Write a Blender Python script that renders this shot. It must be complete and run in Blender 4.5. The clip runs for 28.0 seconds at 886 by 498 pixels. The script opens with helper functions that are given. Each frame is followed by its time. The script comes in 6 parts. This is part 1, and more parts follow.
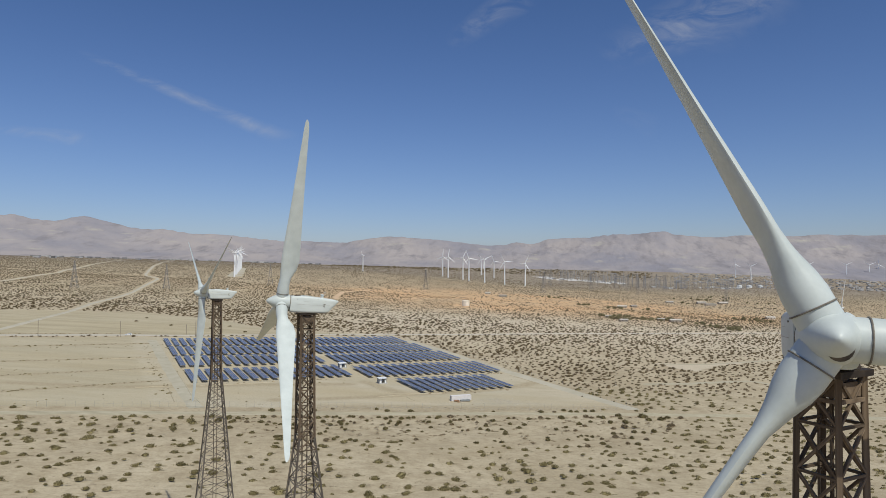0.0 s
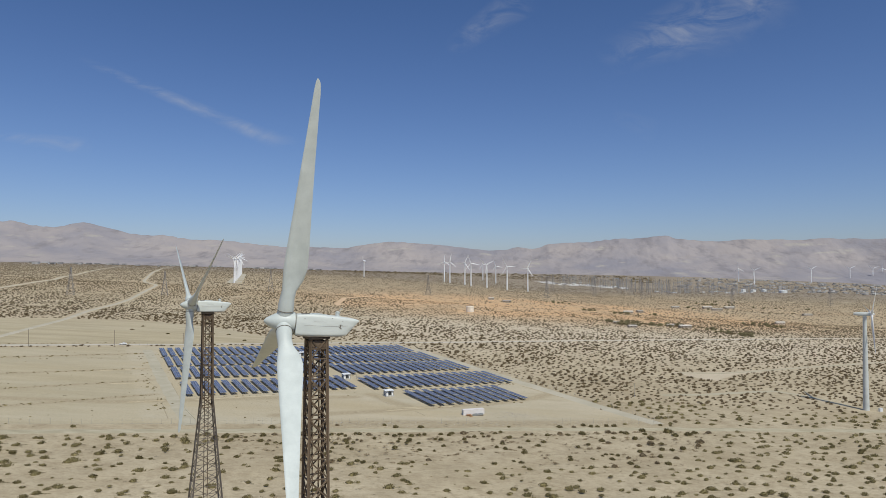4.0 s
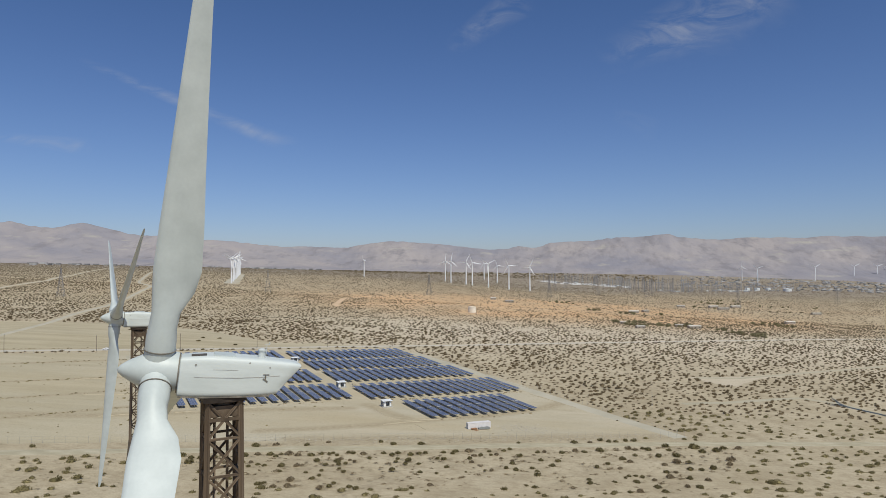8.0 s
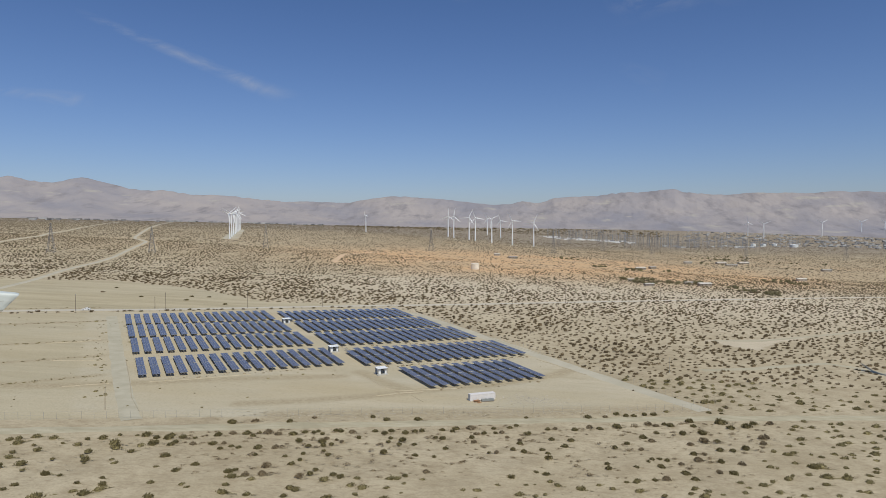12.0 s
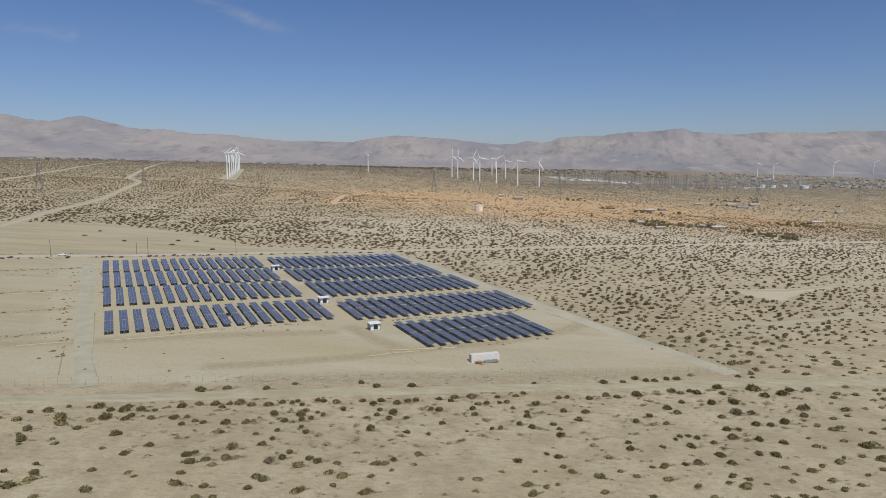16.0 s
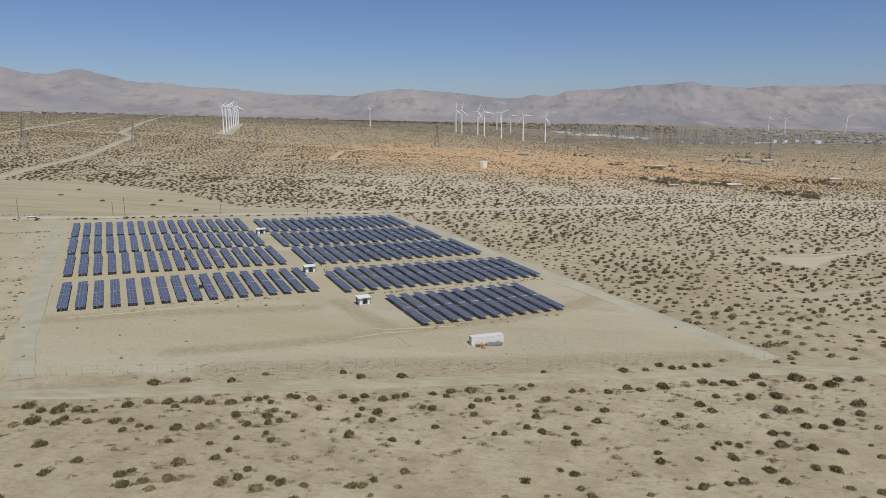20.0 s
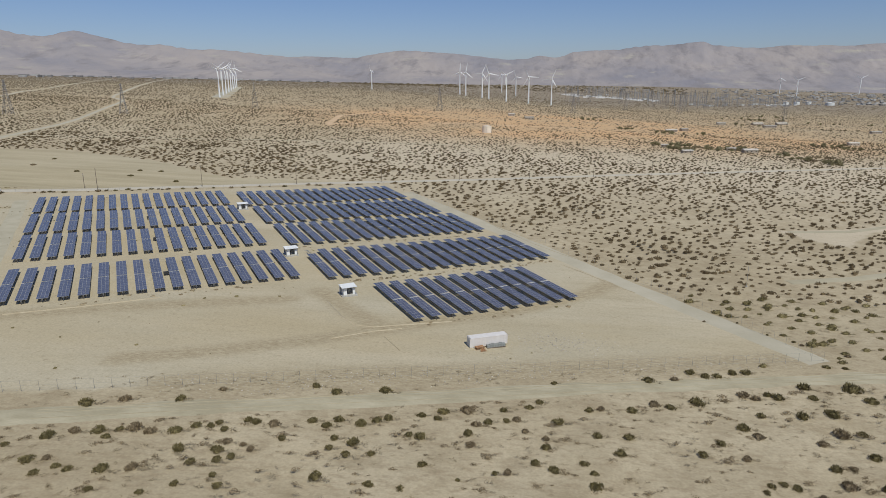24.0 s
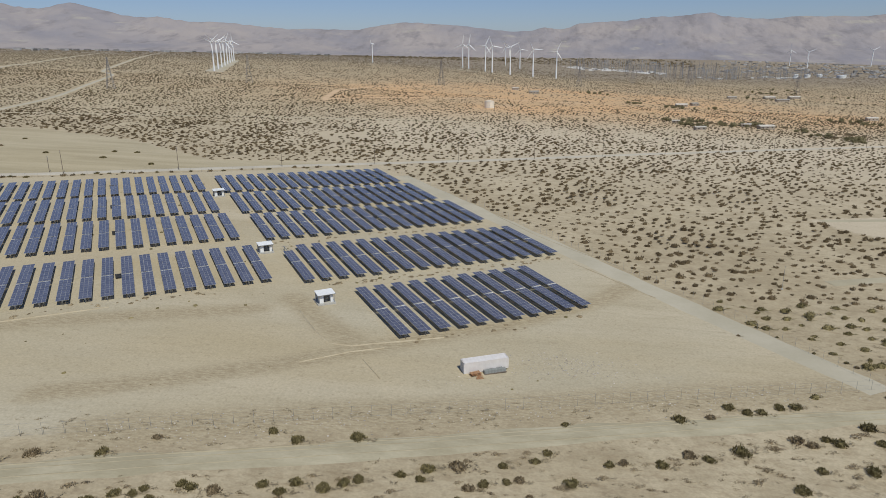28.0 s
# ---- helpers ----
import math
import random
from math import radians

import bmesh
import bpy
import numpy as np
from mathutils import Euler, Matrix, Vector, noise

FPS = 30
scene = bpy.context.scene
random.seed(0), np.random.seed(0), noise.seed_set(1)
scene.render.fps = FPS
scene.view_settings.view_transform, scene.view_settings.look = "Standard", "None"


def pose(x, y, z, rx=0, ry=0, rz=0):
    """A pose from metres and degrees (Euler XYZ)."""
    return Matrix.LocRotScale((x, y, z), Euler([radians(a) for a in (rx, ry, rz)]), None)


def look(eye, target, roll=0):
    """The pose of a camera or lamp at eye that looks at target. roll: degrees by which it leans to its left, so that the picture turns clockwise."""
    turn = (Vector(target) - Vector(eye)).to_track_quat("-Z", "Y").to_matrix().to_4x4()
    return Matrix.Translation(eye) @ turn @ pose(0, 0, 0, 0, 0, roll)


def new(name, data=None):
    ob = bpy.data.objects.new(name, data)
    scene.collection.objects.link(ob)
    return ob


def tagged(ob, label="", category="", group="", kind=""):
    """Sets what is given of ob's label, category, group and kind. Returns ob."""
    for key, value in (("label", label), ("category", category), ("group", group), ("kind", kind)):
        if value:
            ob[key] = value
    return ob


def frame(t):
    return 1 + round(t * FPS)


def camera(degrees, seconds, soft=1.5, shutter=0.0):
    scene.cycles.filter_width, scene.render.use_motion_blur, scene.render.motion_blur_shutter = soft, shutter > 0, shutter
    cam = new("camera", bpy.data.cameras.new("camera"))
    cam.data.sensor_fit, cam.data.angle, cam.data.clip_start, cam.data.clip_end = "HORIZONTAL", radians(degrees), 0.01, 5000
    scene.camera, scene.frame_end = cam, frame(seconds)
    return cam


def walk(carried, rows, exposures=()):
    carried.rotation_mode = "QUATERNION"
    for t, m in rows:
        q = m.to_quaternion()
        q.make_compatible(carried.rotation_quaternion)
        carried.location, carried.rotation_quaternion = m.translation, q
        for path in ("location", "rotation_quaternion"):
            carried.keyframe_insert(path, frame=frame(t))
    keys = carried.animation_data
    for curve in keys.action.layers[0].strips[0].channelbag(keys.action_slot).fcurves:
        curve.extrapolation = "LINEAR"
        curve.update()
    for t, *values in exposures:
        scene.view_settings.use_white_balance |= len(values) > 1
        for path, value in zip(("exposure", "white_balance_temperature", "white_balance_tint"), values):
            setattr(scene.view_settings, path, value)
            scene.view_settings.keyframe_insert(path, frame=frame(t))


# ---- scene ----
cam = camera(68.2, 28.0, soft=0.85)
PATH = [
    (0, (8.93, 3.19, 59.85), (3.41, 103.01, 62.03), 0.28),
    (3, (4.75, 15.13, 59.91), (-0.85, 114.93, 62.69), 0.16),
    (5.5, (2.73, 27.42, 60.04), (-2.82, 127.21, 63.21), -0.01),
    (7, (2.12, 37.09, 60.02), (-3.50, 136.88, 63.26), -0.03),
    (8, (2.01, 43.04, 60.05), (-3.68, 142.84, 62.92), -0.14),
    (9, (1.89, 49.48, 60.09), (-3.86, 149.30, 61.78), -0.03),
    (11, (1.52, 63.27, 60.03), (-4.46, 163.08, 58.34), -0.12),
    (12.5, (1.68, 72.85, 60.07), (-4.59, 172.52, 54.93), -0.07),
    (14.5, (1.69, 86.37, 59.99), (-4.89, 185.68, 50.30), -0.06),
    (17, (1.73, 102.89, 59.69), (-5.14, 201.52, 44.69), 0.03),
    (20, (2.02, 123.11, 59.20), (-5.32, 220.88, 39.53), -0.02),
    (21.5, (2.19, 132.98, 59.09), (-5.36, 230.27, 37.25), -0.00),
    (23.5, (2.48, 146.05, 59.16), (-5.39, 242.69, 34.69), -0.18),
    (25, (2.73, 155.91, 58.88), (-5.33, 252.14, 32.88), -0.20),
    (28, (3.27, 175.15, 58.86), (-5.12, 270.57, 30.12), -0.32),
]
walk(cam, [(t, look(e, g, r)) for t, e, g, r in PATH], [(0, -0.04), (10, -0.04), (16, -0.17), (28, -0.18)])

# ---- world and sun ----
EAST = Vector((0.860, 0.511, 0.0))
NORTH = Vector((-0.511, 0.860, 0.0))
SUN_ELEV = radians(56)


def build_world():
    w = bpy.data.worlds.new("desert_sky")
    scene.world = w
    w.use_nodes = True
    nt = w.node_tree
    nt.nodes.clear()
    N = nt.nodes.new

    def mth(op, a, b=None, c=None, clamp=False):
        n = N("ShaderNodeMath")
        n.operation, n.use_clamp = op, clamp
        for i, v in enumerate((a, b, c)):
            if v is None:
                continue
            if isinstance(v, (int, float)):
                n.inputs[i].default_value = v
            else:
                nt.links.new(v, n.inputs[i])
        return n.outputs[0]

    sky = N("ShaderNodeTexSky")
    sky.sky_type, sky.sun_disc = "NISHITA", False
    sky.sun_elevation = SUN_ELEV
    sky.sun_rotation = math.atan2(-NORTH.x, -NORTH.y)
    sky.altitude, sky.air_density, sky.dust_density, sky.ozone_density = 300, 1.0, 0.6, 2.5
    co = N("ShaderNodeTexCoord")
    sep = N("ShaderNodeSeparateXYZ")
    nt.links.new(co.outputs["Generated"], sep.inputs[0])
    x, y, z = sep.outputs
    ahead = mth("MAXIMUM", y, 0.05)
    px, pz = mth("DIVIDE", x, ahead), mth("DIVIDE", z, ahead)
    noise_map = N("ShaderNodeCombineXYZ")
    nt.links.new(mth("MULTIPLY", px, 6.0), noise_map.inputs[0])
    nt.links.new(mth("MULTIPLY", pz, 14.0), noise_map.inputs[1])
    tex = N("ShaderNodeTexNoise")
    tex.inputs["Scale"].default_value, tex.inputs["Detail"].default_value = 2.2, 8
    tex.inputs["Roughness"].default_value, tex.inputs["Distortion"].default_value = 0.62, 1.1
    nt.links.new(noise_map.outputs[0], tex.inputs["Vector"])
    wisp = mth("MULTIPLY", mth("SUBTRACT", tex.outputs["Fac"], 0.38), 3.2, clamp=True)
    total = None
    # thin cirrus streaks: from, to, half width, strength
    for (ax, az), (bx, bz), half, power in (
        ((-0.64, 0.335), (-0.30, 0.19), 0.013, 0.30), ((-0.42, 0.243), (-0.27, 0.18), 0.016, 0.17),
        ((-0.80, 0.215), (-0.61, 0.192), 0.014, 0.24), ((-0.05, 0.335), (0.08, 0.425), 0.030, 0.24),
        ((0.18, 0.315), (0.47, 0.43), 0.058, 0.30), ((0.26, 0.335), (0.40, 0.375), 0.05, 0.12), ((0.2, 0.235), (0.27, 0.205), 0.02, 0.08),
    ):
        dx, dz = bx - ax, bz - az
        size = math.hypot(dx, dz)
        dx, dz = dx / size, dz / size
        u, v = mth("SUBTRACT", px, ax), mth("SUBTRACT", pz, az)
        along = mth("DIVIDE", mth("ADD", mth("MULTIPLY", u, dx), mth("MULTIPLY", v, dz)), size)
        off = mth("ABSOLUTE", mth("SUBTRACT", mth("MULTIPLY", u, dz), mth("MULTIPLY", v, dx)))
        wide = mth("ADD", mth("MULTIPLY", along, half * 0.6), half * 0.55)
        side = mth("SUBTRACT", 1.0, mth("DIVIDE", off, mth("MAXIMUM", wide, 0.002)), clamp=True)
        a0 = mth("MULTIPLY", along, 4.0, clamp=True)
        a1 = mth("MULTIPLY", mth("SUBTRACT", 1.0, along), 5.0, clamp=True)
        m = mth("MULTIPLY", mth("MULTIPLY", side, mth("MULTIPLY", a0, a1)), mth("MULTIPLY", wisp, power))
        total = m if total is None else mth("ADD", total, m)
    fac = mth("MULTIPLY", total, mth("GREATER_THAN", y, 0.05), clamp=True)
    # clear dry air: a deeper blue than the stock sky, most of all high up
    tint = N("ShaderNodeMix")
    tint.data_type = "RGBA"
    tint.inputs["A"].default_value, tint.inputs["B"].default_value = (0.82, 0.89, 1.17, 1), (0.60, 0.77, 1.06, 1)
    nt.links.new(mth("MULTIPLY", z, 2.6, clamp=True), tint.inputs["Factor"])
    deep = N("ShaderNodeMix")
    deep.data_type, deep.blend_type = "RGBA", "MULTIPLY"
    deep.inputs["Factor"].default_value = 1.0
    nt.links.new(sky.outputs[0], deep.inputs["A"])
    nt.links.new(tint.outputs["Result"], deep.inputs["B"])
    mix = N("ShaderNodeMix")
    mix.data_type = "RGBA"
    nt.links.new(fac, mix.inputs["Factor"])
    nt.links.new(deep.outputs["Result"], mix.inputs["A"])
    mix.inputs["B"].default_value = (6.0, 6.2, 6.6, 1)
    bg = N("ShaderNodeBackground")
    bg.inputs["Strength"].default_value = 0.078
    out = N("ShaderNodeOutputWorld")
    nt.links.new(mix.outputs["Result"], bg.inputs["Color"])
    nt.links.new(bg.outputs[0], out.inputs[0])


build_world()
sun = new("sun", bpy.data.lights.new("sun", "SUN"))
sun.data.energy, sun.data.angle, sun.data.color = 3.6, radians(0.53), (0.973, 0.957, 0.85)
to_sun = -NORTH * math.cos(SUN_ELEV) + Vector((0, 0, math.sin(SUN_ELEV)))
sun.matrix_world = look(to_sun * 300, (0, 0, 0))


# ---- materials ----
def mat(name, a, b=None, scale=1.0, rough=0.8, metal=0.0, bump=0.0, bump_scale=None, fine=0.0, island=0.0, obj_random=0.0, spec=0.4, lo=0.35, hi=0.65, stretch=(1, 1, 1)):
    """A noise-mixed surface: colours a and b, a second finer grain, bump, and a spread by piece."""
    m = bpy.data.materials.new(name)
    m.use_nodes = True
    nt = m.node_tree
    bs = nt.nodes["Principled BSDF"]
    bs.inputs["Roughness"].default_value, bs.inputs["Metallic"].default_value = rough, metal
    bs.inputs["Specular IOR Level"].default_value = spec
    co = nt.nodes.new("ShaderNodeTexCoord")
    mp = nt.nodes.new("ShaderNodeMapping")
    mp.inputs["Scale"].default_value = stretch
    nt.links.new(co.outputs["Object"], mp.inputs[0])
    no = nt.nodes.new("ShaderNodeTexNoise")
    no.inputs["Scale"].default_value, no.inputs["Detail"].default_value = scale, 6
    nt.links.new(mp.outputs[0], no.inputs["Vector"])
    ramp = nt.nodes.new("ShaderNodeValToRGB")
    ramp.color_ramp.elements[0].position, ramp.color_ramp.elements[1].position = lo, hi
    ramp.color_ramp.elements[0].color = (*a, 1)
    ramp.color_ramp.elements[1].color = (*(b or a), 1)
    nt.links.new(no.outputs["Fac"], ramp.inputs[0])
    col = ramp.outputs[0]
    if fine:
        n2 = nt.nodes.new("ShaderNodeTexNoise")
        n2.inputs["Scale"].default_value, n2.inputs["Detail"].default_value = scale * 11, 3
        nt.links.new(mp.outputs[0], n2.inputs["Vector"])
        hs = nt.nodes.new("ShaderNodeHueSaturation")
        mr = nt.nodes.new("ShaderNodeMapRange")
        mr.inputs["To Min"].default_value, mr.inputs["To Max"].default_value = 1 - fine, 1 + fine
        nt.links.new(n2.outputs["Fac"], mr.inputs["Value"])
        nt.links.new(mr.outputs[0], hs.inputs["Value"])
        nt.links.new(col, hs.inputs["Color"])
        col = hs.outputs[0]
    if island or obj_random:
        hs = nt.nodes.new("ShaderNodeHueSaturation")
        mr = nt.nodes.new("ShaderNodeMapRange")
        k = island or obj_random
        mr.inputs["To Min"].default_value, mr.inputs["To Max"].default_value = 1 - k, 1 + k
        if island:
            g = nt.nodes.new("ShaderNodeNewGeometry")
            nt.links.new(g.outputs["Random Per Island"], mr.inputs["Value"])
        else:
            g = nt.nodes.new("ShaderNodeObjectInfo")
            nt.links.new(g.outputs["Random"], mr.inputs["Value"])
        nt.links.new(mr.outputs[0], hs.inputs["Value"])
        nt.links.new(col, hs.inputs["Color"])
        col = hs.outputs[0]
    nt.links.new(col, bs.inputs["Base Color"])
    if bump:
        n3 = nt.nodes.new("ShaderNodeTexNoise")
        n3.inputs["Scale"].default_value, n3.inputs["Detail"].default_value = bump_scale or scale * 4, 4
        nt.links.new(mp.outputs[0], n3.inputs["Vector"])
        bp = nt.nodes.new("ShaderNodeBump")
        bp.inputs["Strength"].default_value = bump
        nt.links.new(n3.outputs["Fac"], bp.inputs["Height"])
        nt.links.new(bp.outputs[0], bs.inputs["Normal"])
    return m


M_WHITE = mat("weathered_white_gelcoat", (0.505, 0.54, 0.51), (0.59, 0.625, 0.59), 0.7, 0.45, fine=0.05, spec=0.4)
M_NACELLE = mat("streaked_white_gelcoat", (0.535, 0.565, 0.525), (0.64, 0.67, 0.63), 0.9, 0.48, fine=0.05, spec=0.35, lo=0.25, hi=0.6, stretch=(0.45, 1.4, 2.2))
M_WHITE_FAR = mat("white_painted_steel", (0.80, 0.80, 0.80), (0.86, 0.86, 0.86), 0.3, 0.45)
M_GREY_PAINT = mat("pale_grey_painted_steel", (0.53, 0.55, 0.53), (0.61, 0.63, 0.60), 0.4, 0.5)
M_SEAM = mat("grimy_brown_seam", (0.13, 0.115, 0.09), (0.25, 0.22, 0.18), 3, 0.8)
# dark paint for the shade inside holes; no hole is cut
M_HOLE = mat("dark_hole_shade", (0.05, 0.045, 0.04), (0.12, 0.10, 0.08), 4, 0.9)
M_STREAK = mat("oil_streak", (0.36, 0.34, 0.30), (0.52, 0.50, 0.46), 2.5, 0.7)
M_RUST = mat("rusty_lattice_steel", (0.11, 0.077, 0.05), (0.225, 0.165, 0.11), 1.3, 0.85, 0.25, bump=0.3, bump_scale=14, fine=0.25, obj_random=0.25)
M_RUST_DARK = mat("dark_greasy_steel", (0.025, 0.018, 0.014), (0.07, 0.05, 0.035), 2.0, 0.7, 0.3, fine=0.2)
M_STEEL_LOW = mat("weathered_brown_grey_steel", (0.13, 0.105, 0.08), (0.24, 0.21, 0.175), 1.3, 0.8, 0.3, bump=0.2, bump_scale=14, fine=0.2, obj_random=0.2)
M_GALV = mat("galvanised_steel", (0.34, 0.35, 0.36), (0.45, 0.46, 0.46), 3, 0.45, 0.7, fine=0.1)
# steel grey raised evenly to carry the haze over far pylons
M_PYLON = mat("weathered_hazed_steel", (0.25, 0.235, 0.225), (0.33, 0.31, 0.30), 1, 0.7, 0.2)
M_CELL = None
M_ROOF = mat("white_metal_roof", (0.78, 0.78, 0.77), (0.84, 0.84, 0.83), 1.2, 0.5, fine=0.04)
M_CABINET = mat("cabinet_paint", (0.68, 0.69, 0.67), (0.76, 0.76, 0.74), 1.5, 0.5)
M_DARK = mat("dark_louvre", (0.03, 0.03, 0.035), (0.06, 0.06, 0.06), 3, 0.6)
M_CONC = mat("pale_concrete", (0.42, 0.40, 0.36), (0.50, 0.48, 0.43), 1.2, 0.9, fine=0.08, bump=0.1)
M_BOX = mat("faded_white_container_paint", (0.69, 0.645, 0.61), (0.76, 0.72, 0.69), 0.8, 0.6, fine=0.04)
M_GREEN = mat("faded_green_tarpaulin", (0.21, 0.22, 0.21), (0.30, 0.31, 0.295), 2, 0.8, fine=0.1)
M_ORANGE = mat("rusty_orange_timber", (0.30, 0.15, 0.07), (0.45, 0.27, 0.15), 3, 0.85, fine=0.2)
M_WOOD = mat("weathered_pole_wood", (0.13, 0.10, 0.075), (0.21, 0.17, 0.13), 2, 0.9, fine=0.2, stretch=(6, 6, 0.6))
M_STUCCO = mat("pale_stucco", (0.40, 0.34, 0.27), (0.50, 0.43, 0.35), 0.5, 0.9, obj_random=0.2)
M_TOWN = mat("pale_town_walls", (0.26, 0.25, 0.24), (0.42, 0.41, 0.40), 0.01, 0.9, island=0.5)
M_ROOF_TILE = mat("house_roofing", (0.40, 0.365, 0.31), (0.58, 0.545, 0.49), 0.6, 0.95, obj_random=0.35, spec=0.1)
M_GLASS_DARK = mat("dark_window_glass", (0.02, 0.025, 0.03), (0.03, 0.035, 0.04), 1, 0.1, spec=0.6)
M_TANK = mat("beige_tank_paint", (0.76, 0.68, 0.56), (0.84, 0.76, 0.64), 0.25, 0.6)
M_BUSH = mat("creosote_foliage", (0.138, 0.114, 0.053), (0.228, 0.190, 0.094), 0.25, 0.9, island=0.4, spec=0.1)
M_BUSH_DRY = mat("dry_brown_foliage", (0.215, 0.166, 0.102), (0.30, 0.238, 0.152), 0.3, 0.95, island=0.35, spec=0.05)
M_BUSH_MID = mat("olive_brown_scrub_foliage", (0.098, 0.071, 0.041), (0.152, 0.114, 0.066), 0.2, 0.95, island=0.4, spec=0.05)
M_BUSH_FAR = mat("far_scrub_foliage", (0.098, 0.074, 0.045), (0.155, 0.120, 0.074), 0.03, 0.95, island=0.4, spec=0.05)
# paler copy of the far scrub colours, lightened for distance haze
M_BUSH_HAZE = mat("hazed_distant_scrub", (0.122, 0.094, 0.060), (0.190, 0.148, 0.098), 0.03, 0.95, island=0.4, spec=0.05)
M_TREE = mat("tree_foliage", (0.205, 0.182, 0.100), (0.33, 0.29, 0.165), 0.2, 0.9, island=0.4, obj_random=0.3, spec=0.1)
M_BARK = mat("tree_bark", (0.08, 0.06, 0.045), (0.14, 0.11, 0.08), 2, 0.95)
M_TRACK = mat("graded_dirt_road", (0.39, 0.342, 0.235), (0.455, 0.402, 0.285), 0.12, 0.95, fine=0.06, bump=0.15, bump_scale=1.5)
M_WEST_ROAD = mat("greyish_gravel_road", (0.405, 0.362, 0.262), (0.475, 0.428, 0.318), 0.2, 0.95, fine=0.06, bump=0.15, bump_scale=1.5)
M_FRONT_TRACK = mat("rutted_dirt_track", (0.365, 0.318, 0.212), (0.475, 0.42, 0.295), 0.22, 0.95, fine=0.14, bump=0.25, bump_scale=1.2, stretch=(0.6, 1.6, 1))
M_SAND_RUT = mat("worn_wheel_rut", (0.35, 0.295, 0.19), (0.43, 0.37, 0.25), 0.4, 0.95, fine=0.1)
M_LIGHT_ROAD = mat("pale_straight_road", (0.47, 0.42, 0.33), (0.54, 0.49, 0.40), 0.1, 0.95, fine=0.05)
M_PALE_ROAD = mat("pale_gravel_road", (0.43, 0.385, 0.285), (0.49, 0.44, 0.335), 0.1, 0.95, fine=0.06, bump=0.15, bump_scale=1.5)


def ground_material():
    m = bpy.data.materials.new("desert_sand")
    m.use_nodes = True
    nt = m.node_tree
    N, L = nt.nodes.new, nt.links.new
    bs = nt.nodes["Principled BSDF"]
    bs.inputs["Roughness"].default_value, bs.inputs["Specular IOR Level"].default_value = 0.97, 0.1
    co = N("ShaderNodeTexCoord").outputs["Object"]

    def tex(scale, detail=5, rough=0.55, stretch=None):
        n = N("ShaderNodeTexNoise")
        n.inputs["Scale"].default_value, n.inputs["Detail"].default_value, n.inputs["Roughness"].default_value = scale, detail, rough
        v = co
        if stretch:
            mp = N("ShaderNodeMapping")
            mp.inputs["Scale"].default_value, mp.inputs["Rotation"].default_value = stretch, (0, 0, radians(-30))
            L(co, mp.inputs[0])
            v = mp.outputs[0]
        L(v, n.inputs["Vector"])
        return n.outputs["Fac"]

    def rng(v, a, b, c=0.0, d=1.0):
        n = N("ShaderNodeMapRange")
        n.inputs["From Min"].default_value, n.inputs["From Max"].default_value = a, b
        n.inputs["To Min"].default_value, n.inputs["To Max"].default_value = c, d
        L(v, n.inputs["Value"])
        return n.outputs[0]

    def mix(f, a, b, kind="MIX"):
        n = N("ShaderNodeMix")
        n.data_type, n.blend_type = "RGBA", kind
        for key, v in (("Factor", f), ("A", a), ("B", b)):
            if isinstance(v, tuple):
                n.inputs[key].default_value = (*v, 1)
            elif isinstance(v, float):
                n.inputs[key].default_value = v
            else:
                L(v, n.inputs[key])
        return n.outputs["Result"]

    def mul(a, b):
        n = N("ShaderNodeMath")
        n.operation = "MULTIPLY"
        for i, v in enumerate((a, b)):
            if isinstance(v, float):
                n.inputs[i].default_value = v
            else:
                L(v, n.inputs[i])
        return n.outputs[0]

    def att(name):
        n = N("ShaderNodeAttribute")
        n.attribute_name = name
        return n.outputs["Fac"]

    sand = mix(rng(tex(0.02), 0.35, 0.65), (0.415, 0.345, 0.230), (0.51, 0.432, 0.300))
    sand = mix(mul(rng(tex(0.12, 6, 0.7), 0.43, 0.68), 0.72), sand, (0.31, 0.248, 0.158))
    sand = mix(mul(rng(tex(0.55, 5, 0.75, (0.6, 1.6, 1)), 0.48, 0.68), 0.55), sand, (0.27, 0.205, 0.128))
    graded = mix(rng(tex(0.035, 5, 0.6, (0.35, 1.6, 1)), 0.36, 0.66), (0.425, 0.362, 0.246), (0.52, 0.45, 0.325))
    graded = mix(mul(rng(tex(0.3, 5, 0.7, (0.3, 2.0, 1)), 0.5, 0.75), 0.4), graded, (0.315, 0.262, 0.165))
    graded = mix(mul(rng(tex(0.011, 4, 0.5), 0.42, 0.6), 0.6), graded, (0.475, 0.432, 0.328))
    stubble = mix(rng(tex(1.3, 6, 0.75, (0.5, 1.8, 1)), 0.38, 0.62), (0.305, 0.242, 0.152), (0.465, 0.395, 0.268))
    graded = mix(mul(rng(tex(0.016, 4, 0.55, (0.5, 1.5, 1)), 0.44, 0.60), 0.55), graded, (0.46, 0.378, 0.24))
    graded = mix(mul(rng(tex(0.9, 5, 0.75), 0.55, 0.70), 0.5), graded, (0.29, 0.232, 0.15))
    fallow = mix(rng(tex(0.05, 6, 0.65, (0.25, 2.2, 1)), 0.38, 0.62), (0.335, 0.285, 0.178), (0.46, 0.395, 0.265))
    graded = mix(mul(att("fallow"), 0.75), graded, fallow)
    pebbles = mul(rng(tex(1.1, 6, 0.8), 0.58, 0.72), rng(tex(0.03, 3), 0.45, 0.65))
    sand = mix(mul(pebbles, 0.5), sand, (0.27, 0.19, 0.13))
    col = mix(att("cleared"), sand, graded)
    col = mix(mul(att("tilled"), 0.92), col, stubble)
